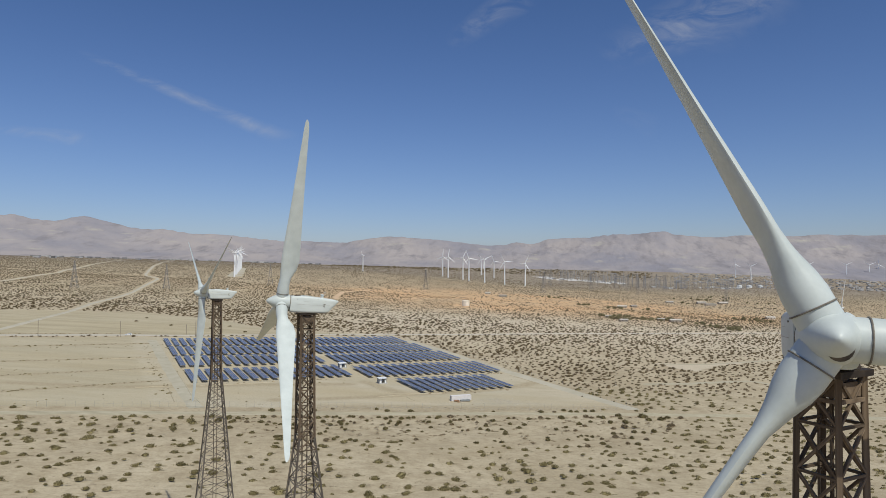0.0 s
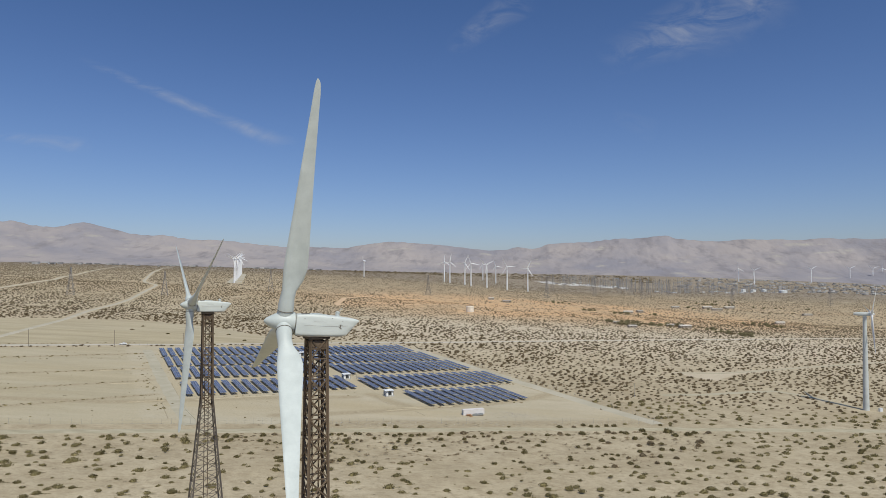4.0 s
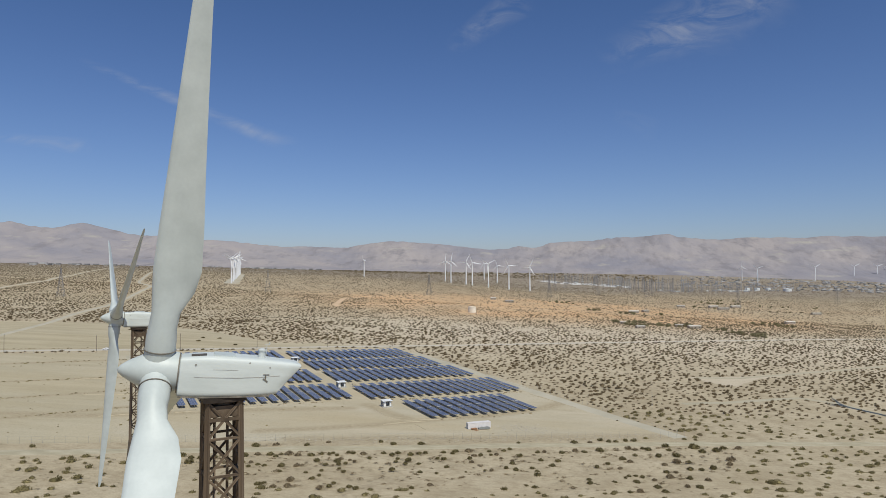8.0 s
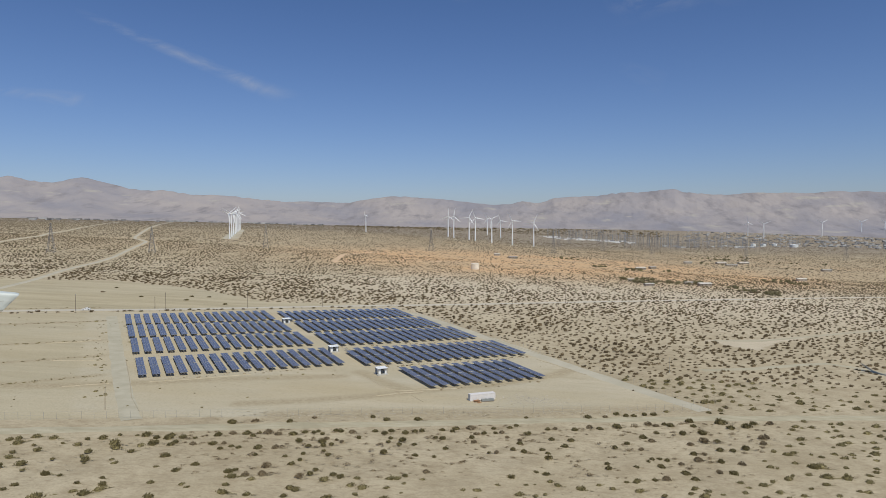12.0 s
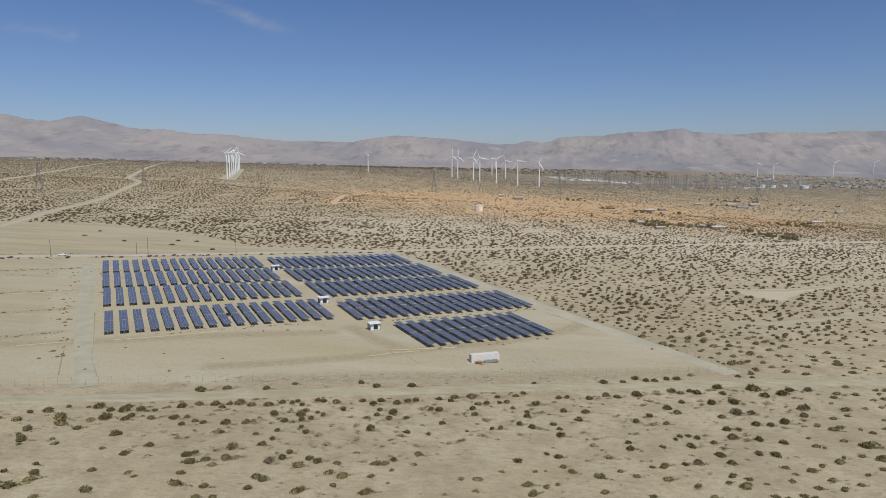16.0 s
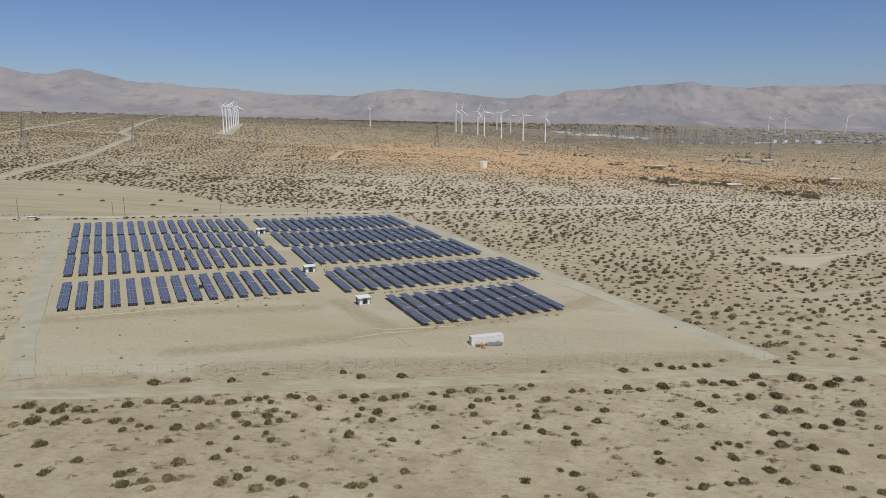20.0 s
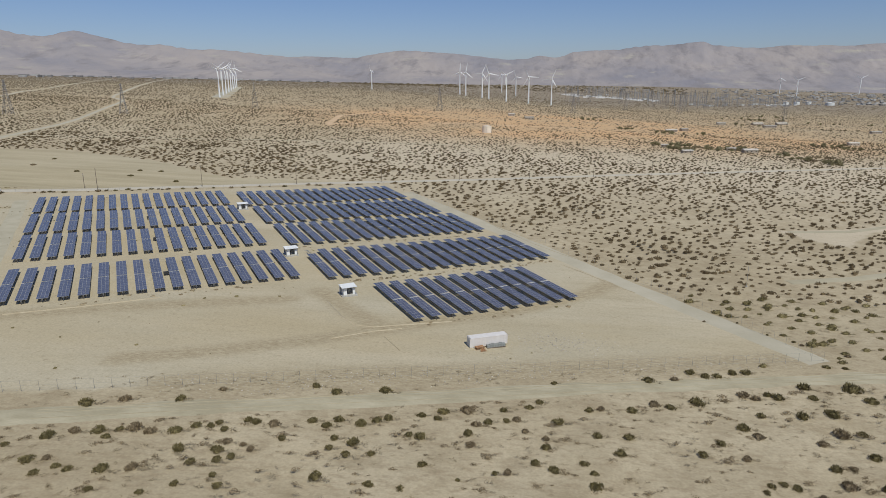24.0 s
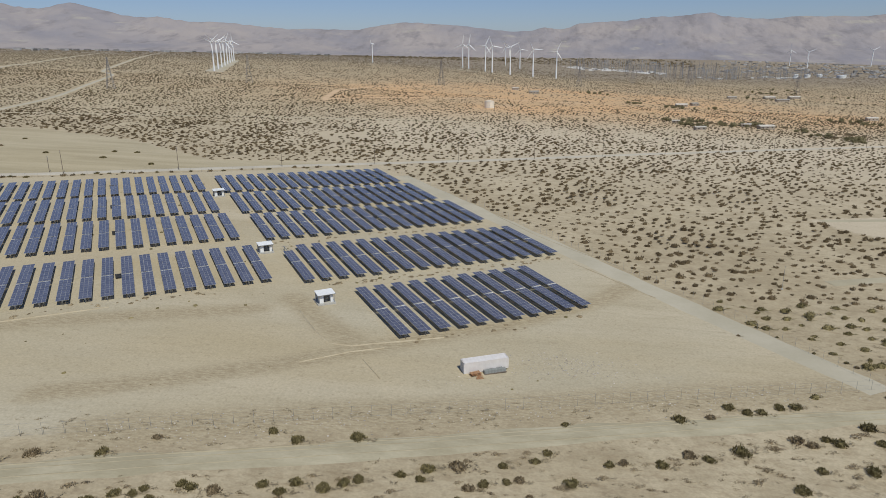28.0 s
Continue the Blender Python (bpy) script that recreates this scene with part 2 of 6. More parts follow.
    col = mix(mul(att("rust"), rng(tex(0.009, 4), 0.35, 0.6, 0.55, 1.0)), col, (0.60, 0.39, 0.215))
    col = mix(mul(att("pale"), 0.6), col, (0.60, 0.515, 0.39))
    vor = N("ShaderNodeTexVoronoi")
    vor.inputs["Scale"].default_value = 0.2
    L(co, vor.inputs["Vector"])
    tuft = N("ShaderNodeTexVoronoi")
    tuft.inputs["Scale"].default_value = 0.42
    L(co, tuft.inputs["Vector"])
    pick = N("ShaderNodeSeparateColor")
    L(tuft.outputs["Color"], pick.inputs[0])
    hollows = mul(rng(tuft.outputs["Distance"], 0.10, 0.24, 1.0, 0.0), rng(pick.outputs[0], 0.52, 0.62))
    bare = N("ShaderNodeMath")
    bare.operation = "SUBTRACT"
    bare.inputs[0].default_value = 1.0
    L(att("cleared"), bare.inputs[1])
    col = mix(mul(mul(hollows, 0.35), bare.outputs[0]), col, (0.235, 0.18, 0.115))
    spots = mul(rng(vor.outputs["Distance"], 0.36, 0.56, 1.0, 0.0), att("scrub"))
    streak = mix(rng(tex(0.0045, 5, 0.65, (0.25, 2.2, 1)), 0.35, 0.65), (0.235, 0.192, 0.15), (0.36, 0.305, 0.24))
    col = mix(mul(att("scrub"), 0.8), col, streak)
    col = mix(mul(spots, 0.45), col, (0.15, 0.12, 0.085))
    grain = rng(tex(2.2, 4), 0.3, 0.7, 0.90, 1.10)
    hs = N("ShaderNodeHueSaturation")
    L(grain, hs.inputs["Value"])
    L(col, hs.inputs["Color"])
    L(hs.outputs[0], bs.inputs["Base Color"])
    bp = N("ShaderNodeBump")
    bp.inputs["Strength"].default_value, bp.inputs["Distance"].default_value = 0.38, 0.35
    L(tex(0.35, 8, 0.7), bp.inputs["Height"])
    L(bp.outputs[0], bs.inputs["Normal"])
    return m


M_SAND = ground_material()


def module_material():
    """Blue-black cells with a fine pale grid, under glass."""
    m = bpy.data.materials.new("solar_cells_under_glass")
    m.use_nodes = True
    nt = m.node_tree
    N, L = nt.nodes.new, nt.links.new
    bs = nt.nodes["Principled BSDF"]
    bs.inputs["Roughness"].default_value, bs.inputs["Specular IOR Level"].default_value = 0.22, 0.55
    g = N("ShaderNodeNewGeometry")
    oi = N("ShaderNodeObjectInfo")
    ad = N("ShaderNodeMath")
    ad.operation = "ADD"
    L(g.outputs["Random Per Island"], ad.inputs[0])
    L(oi.outputs["Random"], ad.inputs[1])
    fr = N("ShaderNodeMath")
    fr.operation = "FRACT"
    L(ad.outputs[0], fr.inputs[0])
    mx = N("ShaderNodeMix")
    mx.data_type = "RGBA"
    # cell colours lifted to stand for sky reflected in the glass
    mx.inputs["A"].default_value, mx.inputs["B"].default_value = (0.072, 0.077, 0.122, 1), (0.108, 0.113, 0.166, 1)
    L(fr.outputs[0], mx.inputs["Factor"])
    no = N("ShaderNodeTexNoise")
    no.inputs["Scale"].default_value = 0.8
    co = N("ShaderNodeTexCoord")
    L(co.outputs["Object"], no.inputs["Vector"])
    dust = N("ShaderNodeMix")
    dust.data_type = "RGBA"
    dust.inputs["B"].default_value = (0.30, 0.28, 0.25, 1)
    mr = N("ShaderNodeMapRange")
    mr.inputs["To Min"].default_value, mr.inputs["To Max"].default_value = 0.02, 0.16
    L(no.outputs["Fac"], mr.inputs["Value"])
    L(mr.outputs[0], dust.inputs["Factor"])
    L(mx.outputs["Result"], dust.inputs["A"])
    L(dust.outputs["Result"], bs.inputs["Base Color"])
    return m


M_CELL = module_material()
M_FRAME = mat("module_frame_aluminium", (0.46, 0.46, 0.47), (0.54, 0.54, 0.54), 2, 0.45, 0.3)


# ---- mesh helpers ----
class Build:
    """Collects vertices and faces for one mesh."""

    def __init__(self):
        self.v, self.f, self.mi = [], [], []

    def add(self, verts, faces, mi=0):
        n = len(self.v)
        self.v += [tuple(p) for p in verts]
        self.f += [tuple(i + n for i in f) for f in faces]
        self.mi += [mi] * len(faces)
        return self

    def box(self, c, s, m=None, mi=0):
        x, y, z = s[0] / 2, s[1] / 2, s[2] / 2
        pts = [Vector((a, b, d)) for a in (-x, x) for b in (-y, y) for d in (-z, z)]
        pts = [(m @ p if m else p) + Vector(c) for p in pts]
        return self.add(pts, [(0, 1, 3, 2), (4, 6, 7, 5), (0, 4, 5, 1), (2, 3, 7, 6), (0, 2, 6, 4), (1, 5, 7, 3)], mi)

    def rings(self, rings, mi=0, closed=True):
        """Lofts rings of equal length; caps both ends when closed."""
        n = len(rings[0])
        base = len(self.v)
        for r in rings:
            self.v += [tuple(p) for p in r]
        for k in range(len(rings) - 1):
            for i in range(n):
                a, b = base + k * n + i, base + k * n + (i + 1) % n
                self.f.append((a, b, b + n, a + n))
                self.mi.append(mi)
        if closed:
            self.f.append(tuple(base + i for i in reversed(range(n))))
            self.f.append(tuple(base + (len(rings) - 1) * n + i for i in range(n)))
            self.mi += [mi, mi]
        return self

    def tube(self, p, q, r0, r1=None, n=12, mi=0):
        p, q = Vector(p), Vector(q)
        r1 = r0 if r1 is None else r1
        t = (q - p).normalized()
        a = t.orthogonal().normalized()
        b = t.cross(a)
        ring = lambda c, r: [c + (a * math.cos(k * math.tau / n) + b * math.sin(k * math.tau / n)) * r for k in range(n)]
        return self.rings([ring(p, r0), ring(q, r1)], mi)

    def beam(self, p, q, w, h=None, mi=0):
        p, q = Vector(p), Vector(q)
        m = (q - p).to_track_quat("Z", "Y").to_matrix()
        return self.box((p + q) / 2, (w, h or w, (q - p).length), m, mi)

    def mesh(self, name, mats, smooth=False):
        me = bpy.data.meshes.new(name)
        me.from_pydata(self.v, [], self.f)
        for m in mats if isinstance(mats, (list, tuple)) else [mats]:
            me.materials.append(m)
        if len(me.materials) > 1:
            me.polygons.foreach_set("material_index", self.mi)
        if smooth:
            me.polygons.foreach_set("use_smooth", [True] * len(me.polygons))
            me.set_sharp_from_angle(angle=radians(40))
        me.update()
        return me


def part(name, me, parent, m=None, label=""):
    ob = new(name, me)
    ob.parent = parent
    if m is not None:
        ob.matrix_local = m
    if label:
        ob["label"] = label
    return ob


def thing(name, m, label, category, group="", kind=""):
    ob = new(name)
    ob.empty_display_size = 0.2
    ob.matrix_world = m
    return tagged(ob, label, category, group, kind)


def solid(name, me, m, label, category, group="", kind=""):
    ob = new(name, me)
    ob.matrix_world = m
    return tagged(ob, label, category, group, kind)


def at(x, y, turn=0.0, dz=0.0):
    return pose(x, y, float(terrain(x, y)) + dz, 0, 0, turn)


UNIT_BEAM = {}


def beam_part(name, parent, p, q, w, material, label=""):
    """A straight bar from p to q; all bars of one material share a unit mesh."""
    if material.name not in UNIT_BEAM:
        UNIT_BEAM[material.name] = Build().box((0, 0, 0.5), (1, 1, 1)).mesh("bar_" + material.name, material)
    p, q = Vector(p), Vector(q)
    turn = (q - p).to_track_quat("Z", "Y").to_matrix().to_4x4()
    return part(name, UNIT_BEAM[material.name], parent, Matrix.Translation(p) @ turn @ Matrix.Diagonal((w, w, (q - p).length, 1)), label)


# ---- terrain ----
SLOPE = 0.0454
FAR_U = [-0.75, -0.4, -0.2, 0, 0.1, 0.3, 0.75]
FAR_Y = [1230, 2000, 2800, 3650, 4700]
FAR_Z = [[50, 34, 17, 4, -4, -17, -38], [65, 48, 34, 4, -14, -28, -50], [85, 62, 44, 8, -24, -28, -48], [94, 65, 45, 30, 26, 18, -2], [105, 68, 45, 40, 42, 36, 20]]


def terrain(x, y):
    """Height of the ground: a fan that falls to the east, with a valley far north."""
    x, y = np.asarray(x, float), np.asarray(y, float)
    near = -SLOPE * np.clip(x, -1500, 1500) + np.interp(y, [320, 480, 1230], [0, 2.6, 4])
    u, yy = x / np.maximum(y, 1.0), np.maximum(y, 1230)
    k = [np.interp(u, FAR_U, r) for r in FAR_Z]
    far = k[4]
    for i in (3, 2, 1, 0):
        w = np.clip((yy - FAR_Y[i]) / (FAR_Y[i + 1] - FAR_Y[i]), 0, 1)
        far = np.where(yy < FAR_Y[i + 1], k[i] * (1 - w) + k[i + 1] * w, far)
    w = np.clip((y - 700) / 530, 0, 1)
    w = w * w * (3 - 2 * w)
    return near * (1 - w) + far * w


def inside(x, y, poly):
    hit = np.zeros(np.shape(x), bool)
    for (x0, y0), (x1, y1) in zip(poly, poly[1:] + poly[:1]):
        cross = (y0 > y) != (y1 > y)
        hit ^= cross & (x < (x1 - x0) * (y - y0) / ((y1 - y0) or 1e-9) + x0)
    return hit


def off_line(x, y, line):
    d = np.full(np.shape(x), 1e9)
    for (x0, y0), (x1, y1) in zip(line, line[1:]):
        t = np.clip(((x - x0) * (x1 - x0) + (y - y0) * (y1 - y0)) / ((x1 - x0) ** 2 + (y1 - y0) ** 2), 0, 1)
        d = np.minimum(d, np.hypot(x - x0 - t * (x1 - x0), y - y0 - t * (y1 - y0)))
    return d


SITE = [(78, 294.5), (-102, 248), (-420, 166), (-560, 255), (-228, 409), (-57, 492), (-50, 481)]
NORTH_FIELD = [(-560, 262), (-228, 416), (-57, 500), (-110, 492), (-139, 486), (-201, 532), (-277, 560), (-345, 545), (-420, 500), (-620, 400)]
BACK_ROAD = [(-640, 232), (-233, 417.5), (-187, 436), (-130, 464.5), (-57, 502), (-5, 529), (92, 585), (188, 637), (343, 721), (620, 870)]
FRONT_TRACK = [(-330, 177), (-76, 245), (-43.6, 254), (-4.8, 264), (39, 276), (83, 286.7), (160, 303), (330, 332)]
EAST_ROAD = [(76.6, 293.2), (74.6, 297), (61, 317), (44, 342), (24, 373), (-2, 412), (-42, 472)]
WEST_ROAD = [(-98, 247.5), (-100.5, 251.2), (-113.2, 270.8), (-132.3, 301.4), (-149.2, 328.6), (-168.7, 360.7), (-197.3, 407.2)]
LEFT_TRACK = [(-285, 340), (-297, 390), (-307, 430), (-319, 480), (-336, 541), (-365, 618), (-390, 707), (-409, 770), (-440, 856), (-463, 921), (-481, 972), (-494, 1003), (-503, 1018), (-527, 1046), (-545, 1066), (-573, 1117), (-693, 1360), (-888, 1763), (-1118, 2276), (-1295, 2725)]
FAR_TRACK = [(-590, 660), (-604, 740), (-620, 850), (-669, 1023), (-745, 1164), (-854, 1376), (-1044, 1738), (-1252, 2172), (-1393, 2501)]
FARM_ROAD = [(-260, 2330), (-139, 2140), (-60, 2010), (14, 1950), (87, 1940), (149, 1975), (300, 2050)]
ROW_STRIP = [(-450, 1215), (-464, 1246), (-570, 1552), (-676, 1858)]
EAST_TRACK = [(127, 431), (154, 438), (182, 455), (213, 475), (282, 521), (420, 610)]
PALE_PATCH = [(122, 432), (131, 416), (141, 409), (152, 424), (166, 440), (184, 452), (184, 458), (154, 442)]
TOWER_TRACK = [(96, 357), (122, 366), (145, 378), (163, 386), (176, 378), (186, 356)]
BARE_PATCH = [(-121, 608), (-106, 619), (-88, 623), (-84, 579), (-103, 571)]
SAND_PATH = [(-408, 600), (-345, 632), (-288, 652), (-242, 664), (-198, 682), (-149, 692), (-73, 713), (-10, 722)]
# belts of brown stubble left between the graded strips
STUBBLE = [
    [(70, 293.5), (20.9, 280.5), (-20.3, 270), (-60, 259.5)],
    [(-75, 269), (-56, 277.2), (-44.3, 283.1), (-32.7, 289.3), (-24.7, 295), (-18.1, 298.7), (-6.6, 306.2), (6, 312.6), (30, 333), (47.6, 357.3)],
    [(-190, 270), (-145, 275), (-110.9, 288.6), (-95.4, 296.2), (-77.7, 302.9), (-52.1, 312.2)],
    [(-46, 320), (-36.5, 308.9), (-27.4, 299.1)],
]
FURROWS = [[(-273, 346), (-193, 394)], [(-244, 306), (-168, 350)], [(-212, 275), (-152, 323)], [(-187, 248), (-135, 293)], [(-300, 395), (-215, 432)]]
RED_TRACK = [(-177, 854), (-183, 872), (-199, 993), (-172, 1106), (-89, 1230)]
RED_SPUR = [(-180, 868), (-137, 915), (-64, 965), (40, 1010), (150, 1040)]
ROADS = (BACK_ROAD, FRONT_TRACK, EAST_ROAD, WEST_ROAD, LEFT_TRACK, FAR_TRACK, FARM_ROAD, ROW_STRIP, EAST_TRACK, TOWER_TRACK, SAND_PATH, RED_TRACK, RED_SPUR)


def build_ground():
    def axis(lo, a, b, hi, fine, grow):
        out, s, x = [], fine, b
        mid = list(np.arange(a, b, fine))
        while x < hi:
            out.append(x)
            s *= grow
            x += s
        up = out + [hi]
        out, s, x = [], fine, a
        while x > lo:
            s *= grow
            x -= s
            out.append(max(x, lo))
        return np.array(sorted(set(out + mid + up)))

    xs = axis(-5200, -250, 210, 5200, 2.2, 1.05)
    ys = axis(-4600, 190, 480, 5200, 2.2, 1.04)
    X, Y = np.meshgrid(xs, ys)
    Z = terrain(X, Y)
    rough = np.zeros_like(Z)
    rng = np.random.default_rng(5)
    for wave, amp in ((60, 0.30), (23, 0.14), (9, 0.07)):
        for _ in range(5):
            a, ph = rng.uniform(0, math.tau), rng.uniform(0, math.tau)
            rough += amp * 0.4 * np.sin((X * math.cos(a) + Y * math.sin(a)) / wave * math.tau + ph + 1.5 * np.sin((X * math.sin(a) - Y * math.cos(a)) / wave / 2.3))
    cleared = (inside(X, Y, SITE) | inside(X, Y, NORTH_FIELD)).astype(float)
    near_road = np.minimum.reduce([off_line(X, Y, line) for line in ROADS])
    Z = Z + rough * np.where(cleared > 0, 0.12, 1.0) * np.clip((near_road - 6) / 12, 0, 1) - 0.04
    nx, ny = len(xs), len(ys)
    idx = np.arange(nx * ny).reshape(ny, nx)
    quads = np.stack([idx[:-1, :-1], idx[:-1, 1:], idx[1:, 1:], idx[1:, :-1]], -1).reshape(-1, 4)
    me = bpy.data.meshes.new("ground")
    me.from_pydata(np.stack([X, Y, Z], -1).reshape(-1, 3).tolist(), [], quads.tolist())
    me.materials.append(M_SAND)
    me.polygons.foreach_set("use_smooth", [True] * len(me.polygons))
    rust = 0.38 * np.exp(-(((X - 350) / 900) ** 2 + ((Y - 1450) / 650) ** 2)) + np.exp(-(((X - 80) / 340) ** 2 + ((Y - 1060) / 310) ** 2) ** 2.0) + 0.6 * np.exp(-(((X - 260) / 200) ** 2 + ((Y - 1000) / 120) ** 2)) + 0.08 * np.exp(-(((X + 500) / 350) ** 2 + ((Y - 1000) / 150) ** 2))
    pale = np.maximum(0.85 * inside(X, Y, PALE_PATCH) + 1.1 * np.exp(-(((Y - 630) / 150) ** 2)) * np.clip((X + 260) / 200, 0.25, 1), 0.6 * np.exp(-((off_line(X, Y, EAST_TRACK) / 4) ** 2)))
    scrub = np.clip((Y - 1900) / 500, 0, 1)
    tilled = np.exp(-((off_line(X, Y, STUBBLE[0]) / 5.2) ** 4)) + sum(np.exp(-((off_line(X, Y, line) / 3.4) ** 4)) for line in STUBBLE[1:]) + sum(np.exp(-((off_line(X, Y, line) / 2.2) ** 2)) for line in FURROWS)
    tilled = np.clip(tilled, 0, 1)
    fallow = np.where(inside(X, Y, NORTH_FIELD), 1.0, 0.0) + np.where(inside(X, Y, SITE) & (X * EAST.x + Y * EAST.y < 27), 0.55, 0.0)
    for name, values in (("fallow", fallow), ("tilled", tilled), ("cleared", cleared), ("rust", np.clip(rust, 0, 1)), ("pale", pale), ("scrub", scrub)):
        me.attributes.new(name, "FLOAT", "POINT").data.foreach_set("value", values.astype(np.float32).ravel())
    solid("ground", me, Matrix(), "pale tan desert sand with graded fields and scrub", "ground", kind="structure")


build_ground()


def build_road(name, line, width, material, label, dz=0.0, skirt=1.0, wear=0.12, crown=0.05):
    pts = []
    for (x0, y0), (x1, y1) in zip(line, line[1:]):
        n = max(1, int(math.hypot(x1 - x0, y1 - y0) / 6))
        pts += [(x0 + (x1 - x0) * i / n, y0 + (y1 - y0) * i / n) for i in range(n)]
    pts.append(line[-1])
    rnd = random.Random(name)
    b = Build()
    prev = None
    for i, (x, y) in enumerate(pts):
        x0, y0 = pts[max(0, i - 1)]
        x1, y1 = pts[min(len(pts) - 1, i + 1)]
        s = math.hypot(x1 - x0, y1 - y0)
        nx, ny = -(y1 - y0) / s, (x1 - x0) / s
        wl, wr = width / 2 * rnd.uniform(1 - wear, 1 + wear), width / 2 * rnd.uniform(1 - wear, 1 + wear)
        row = []
        for w, h in ((-wl - skirt, -0.10), (-wl, 0.015), (0, crown), (wr, 0.015), (wr + skirt, -0.10)):
            px, py = x + nx * w, y + ny * w
            row.append((px, py, float(terrain(px, py)) + h + dz))
        k = len(b.v)
        b.v += row
        if prev is not None:
            for j in range(4):
                b.f.append((prev + j, prev + j + 1, k + j + 1, k + j))
                b.mi.append(0)
        prev = k
    solid(name, b.mesh(name, material, True), Matrix(), label, "road", kind="structure")


build_road("back_road", BACK_ROAD, 5.0, M_LIGHT_ROAD, "straight graded dirt road behind the solar field")
build_road("front_track", FRONT_TRACK, 4.2, M_FRONT_TRACK, "pale dirt track outside the front fence", wear=0.3)
for side in (-1.0, 0.9, 2.0):
    build_road("wheel_rut", [(x - 0.25 * side, y + 0.97 * side) for x, y in FRONT_TRACK[1:7]], 0.18, M_SAND_RUT, "faint wheel rut in the dirt track", dz=0.03, skirt=0.25, wear=0.6)
build_road("east_perimeter_road", EAST_ROAD, 6.0, M_PALE_ROAD, "pale gravel perimeter road inside the fence")
build_road("west_perimeter_road", WEST_ROAD, 4.4, M_WEST_ROAD, "pale gravel road beside the solar rows", wear=0.12)
build_road("left_desert_track", LEFT_TRACK, 4.5, M_PALE_ROAD, "pale dirt track winding into the desert", skirt=0.7)
build_road("far_desert_track", FAR_TRACK, 5.0, M_PALE_ROAD, "pale dirt track far out in the desert", skirt=0.7)
build_road("farm_access_road", FARM_ROAD, 12.0, M_PALE_ROAD, "pale access road along the far turbines")
build_road("sand_track", SAND_PATH, 2.6, M_TRACK, "faint sandy track through the scrub")
build_road("east_sand_track", EAST_TRACK, 2.4, M_TRACK, "faint pale track through the scrub")
build_road("tower_access_track", TOWER_TRACK, 3.2, M_TRACK, "faint sandy track to the tubular turbine")
M_RED_SAND = mat("orange_sand_track", (0.56, 0.39, 0.235), (0.62, 0.44, 0.28), 0.08, 0.95, fine=0.06)
build_road("orange_track", RED_TRACK, 5.0, M_RED_SAND, "orange dirt track over the plain")
build_road("orange_spur_track", RED_SPUR, 5.0, M_RED_SAND, "orange dirt track past the water tank")
M_RUT = mat("pale_earth_berm", (0.40, 0.33, 0.22), (0.48, 0.41, 0.285), 0.6, 0.95, fine=0.12, bump=0.2, bump_scale=3)
# low earth berms and wheel ruts on the graded land
for rut_line, rut_width in (
    ([(-42.3, 312.7), (-35.7, 302.1), (-30.9, 296.7), (-26.5, 296.2), (-17.9, 299.7), (-7.9, 303.6)], 0.8), ([(-22.9, 290.6), (-20.3, 286.6), (-18.2, 283.4)], 0.5),
    ([(-34.7, 287.5), (-25.9, 293.6), (-19.6, 296.5)], 0.6),
    ([(25, 360.5), (32.5, 351.3), (38.6, 342.1), (43.8, 336.3)], 0.6), ([(2.2, 410.2), (15.7, 387.1), (26.8, 372.8), (38.2, 360.5)], 0.6),
    ([(-124.7, 279.4), (-117.4, 267), (-110, 254.6)], 0.7),
    ([(-140.2, 319.4), (-122.8, 290.9), (-109.7, 268.6), (-100.3, 255.7)], 0.7), ([(-186, 338.1), (-176.4, 343.5), (-169.4, 350.9)], 0.6),
    ([(-137.4, 275.8), (-131.9, 279.4), (-125.3, 282.8)], 0.5), ([(-164.2, 309.7), (-155.5, 312), (-145.6, 314)], 0.5), ([(-114.5, 287.7), (-101.6, 295.4), (-84.7, 306.8)], 0.6),
):
    build_road("earth_ridge", rut_line, rut_width * 0.22, M_RUT, "low pale ridge of earth on the graded sand", skirt=0.3, wear=0.6, crown=0.13)
build_road("turbine_row_strip", ROW_STRIP, 26.0, M_PALE_ROAD, "pale graded strip under the turbine row")


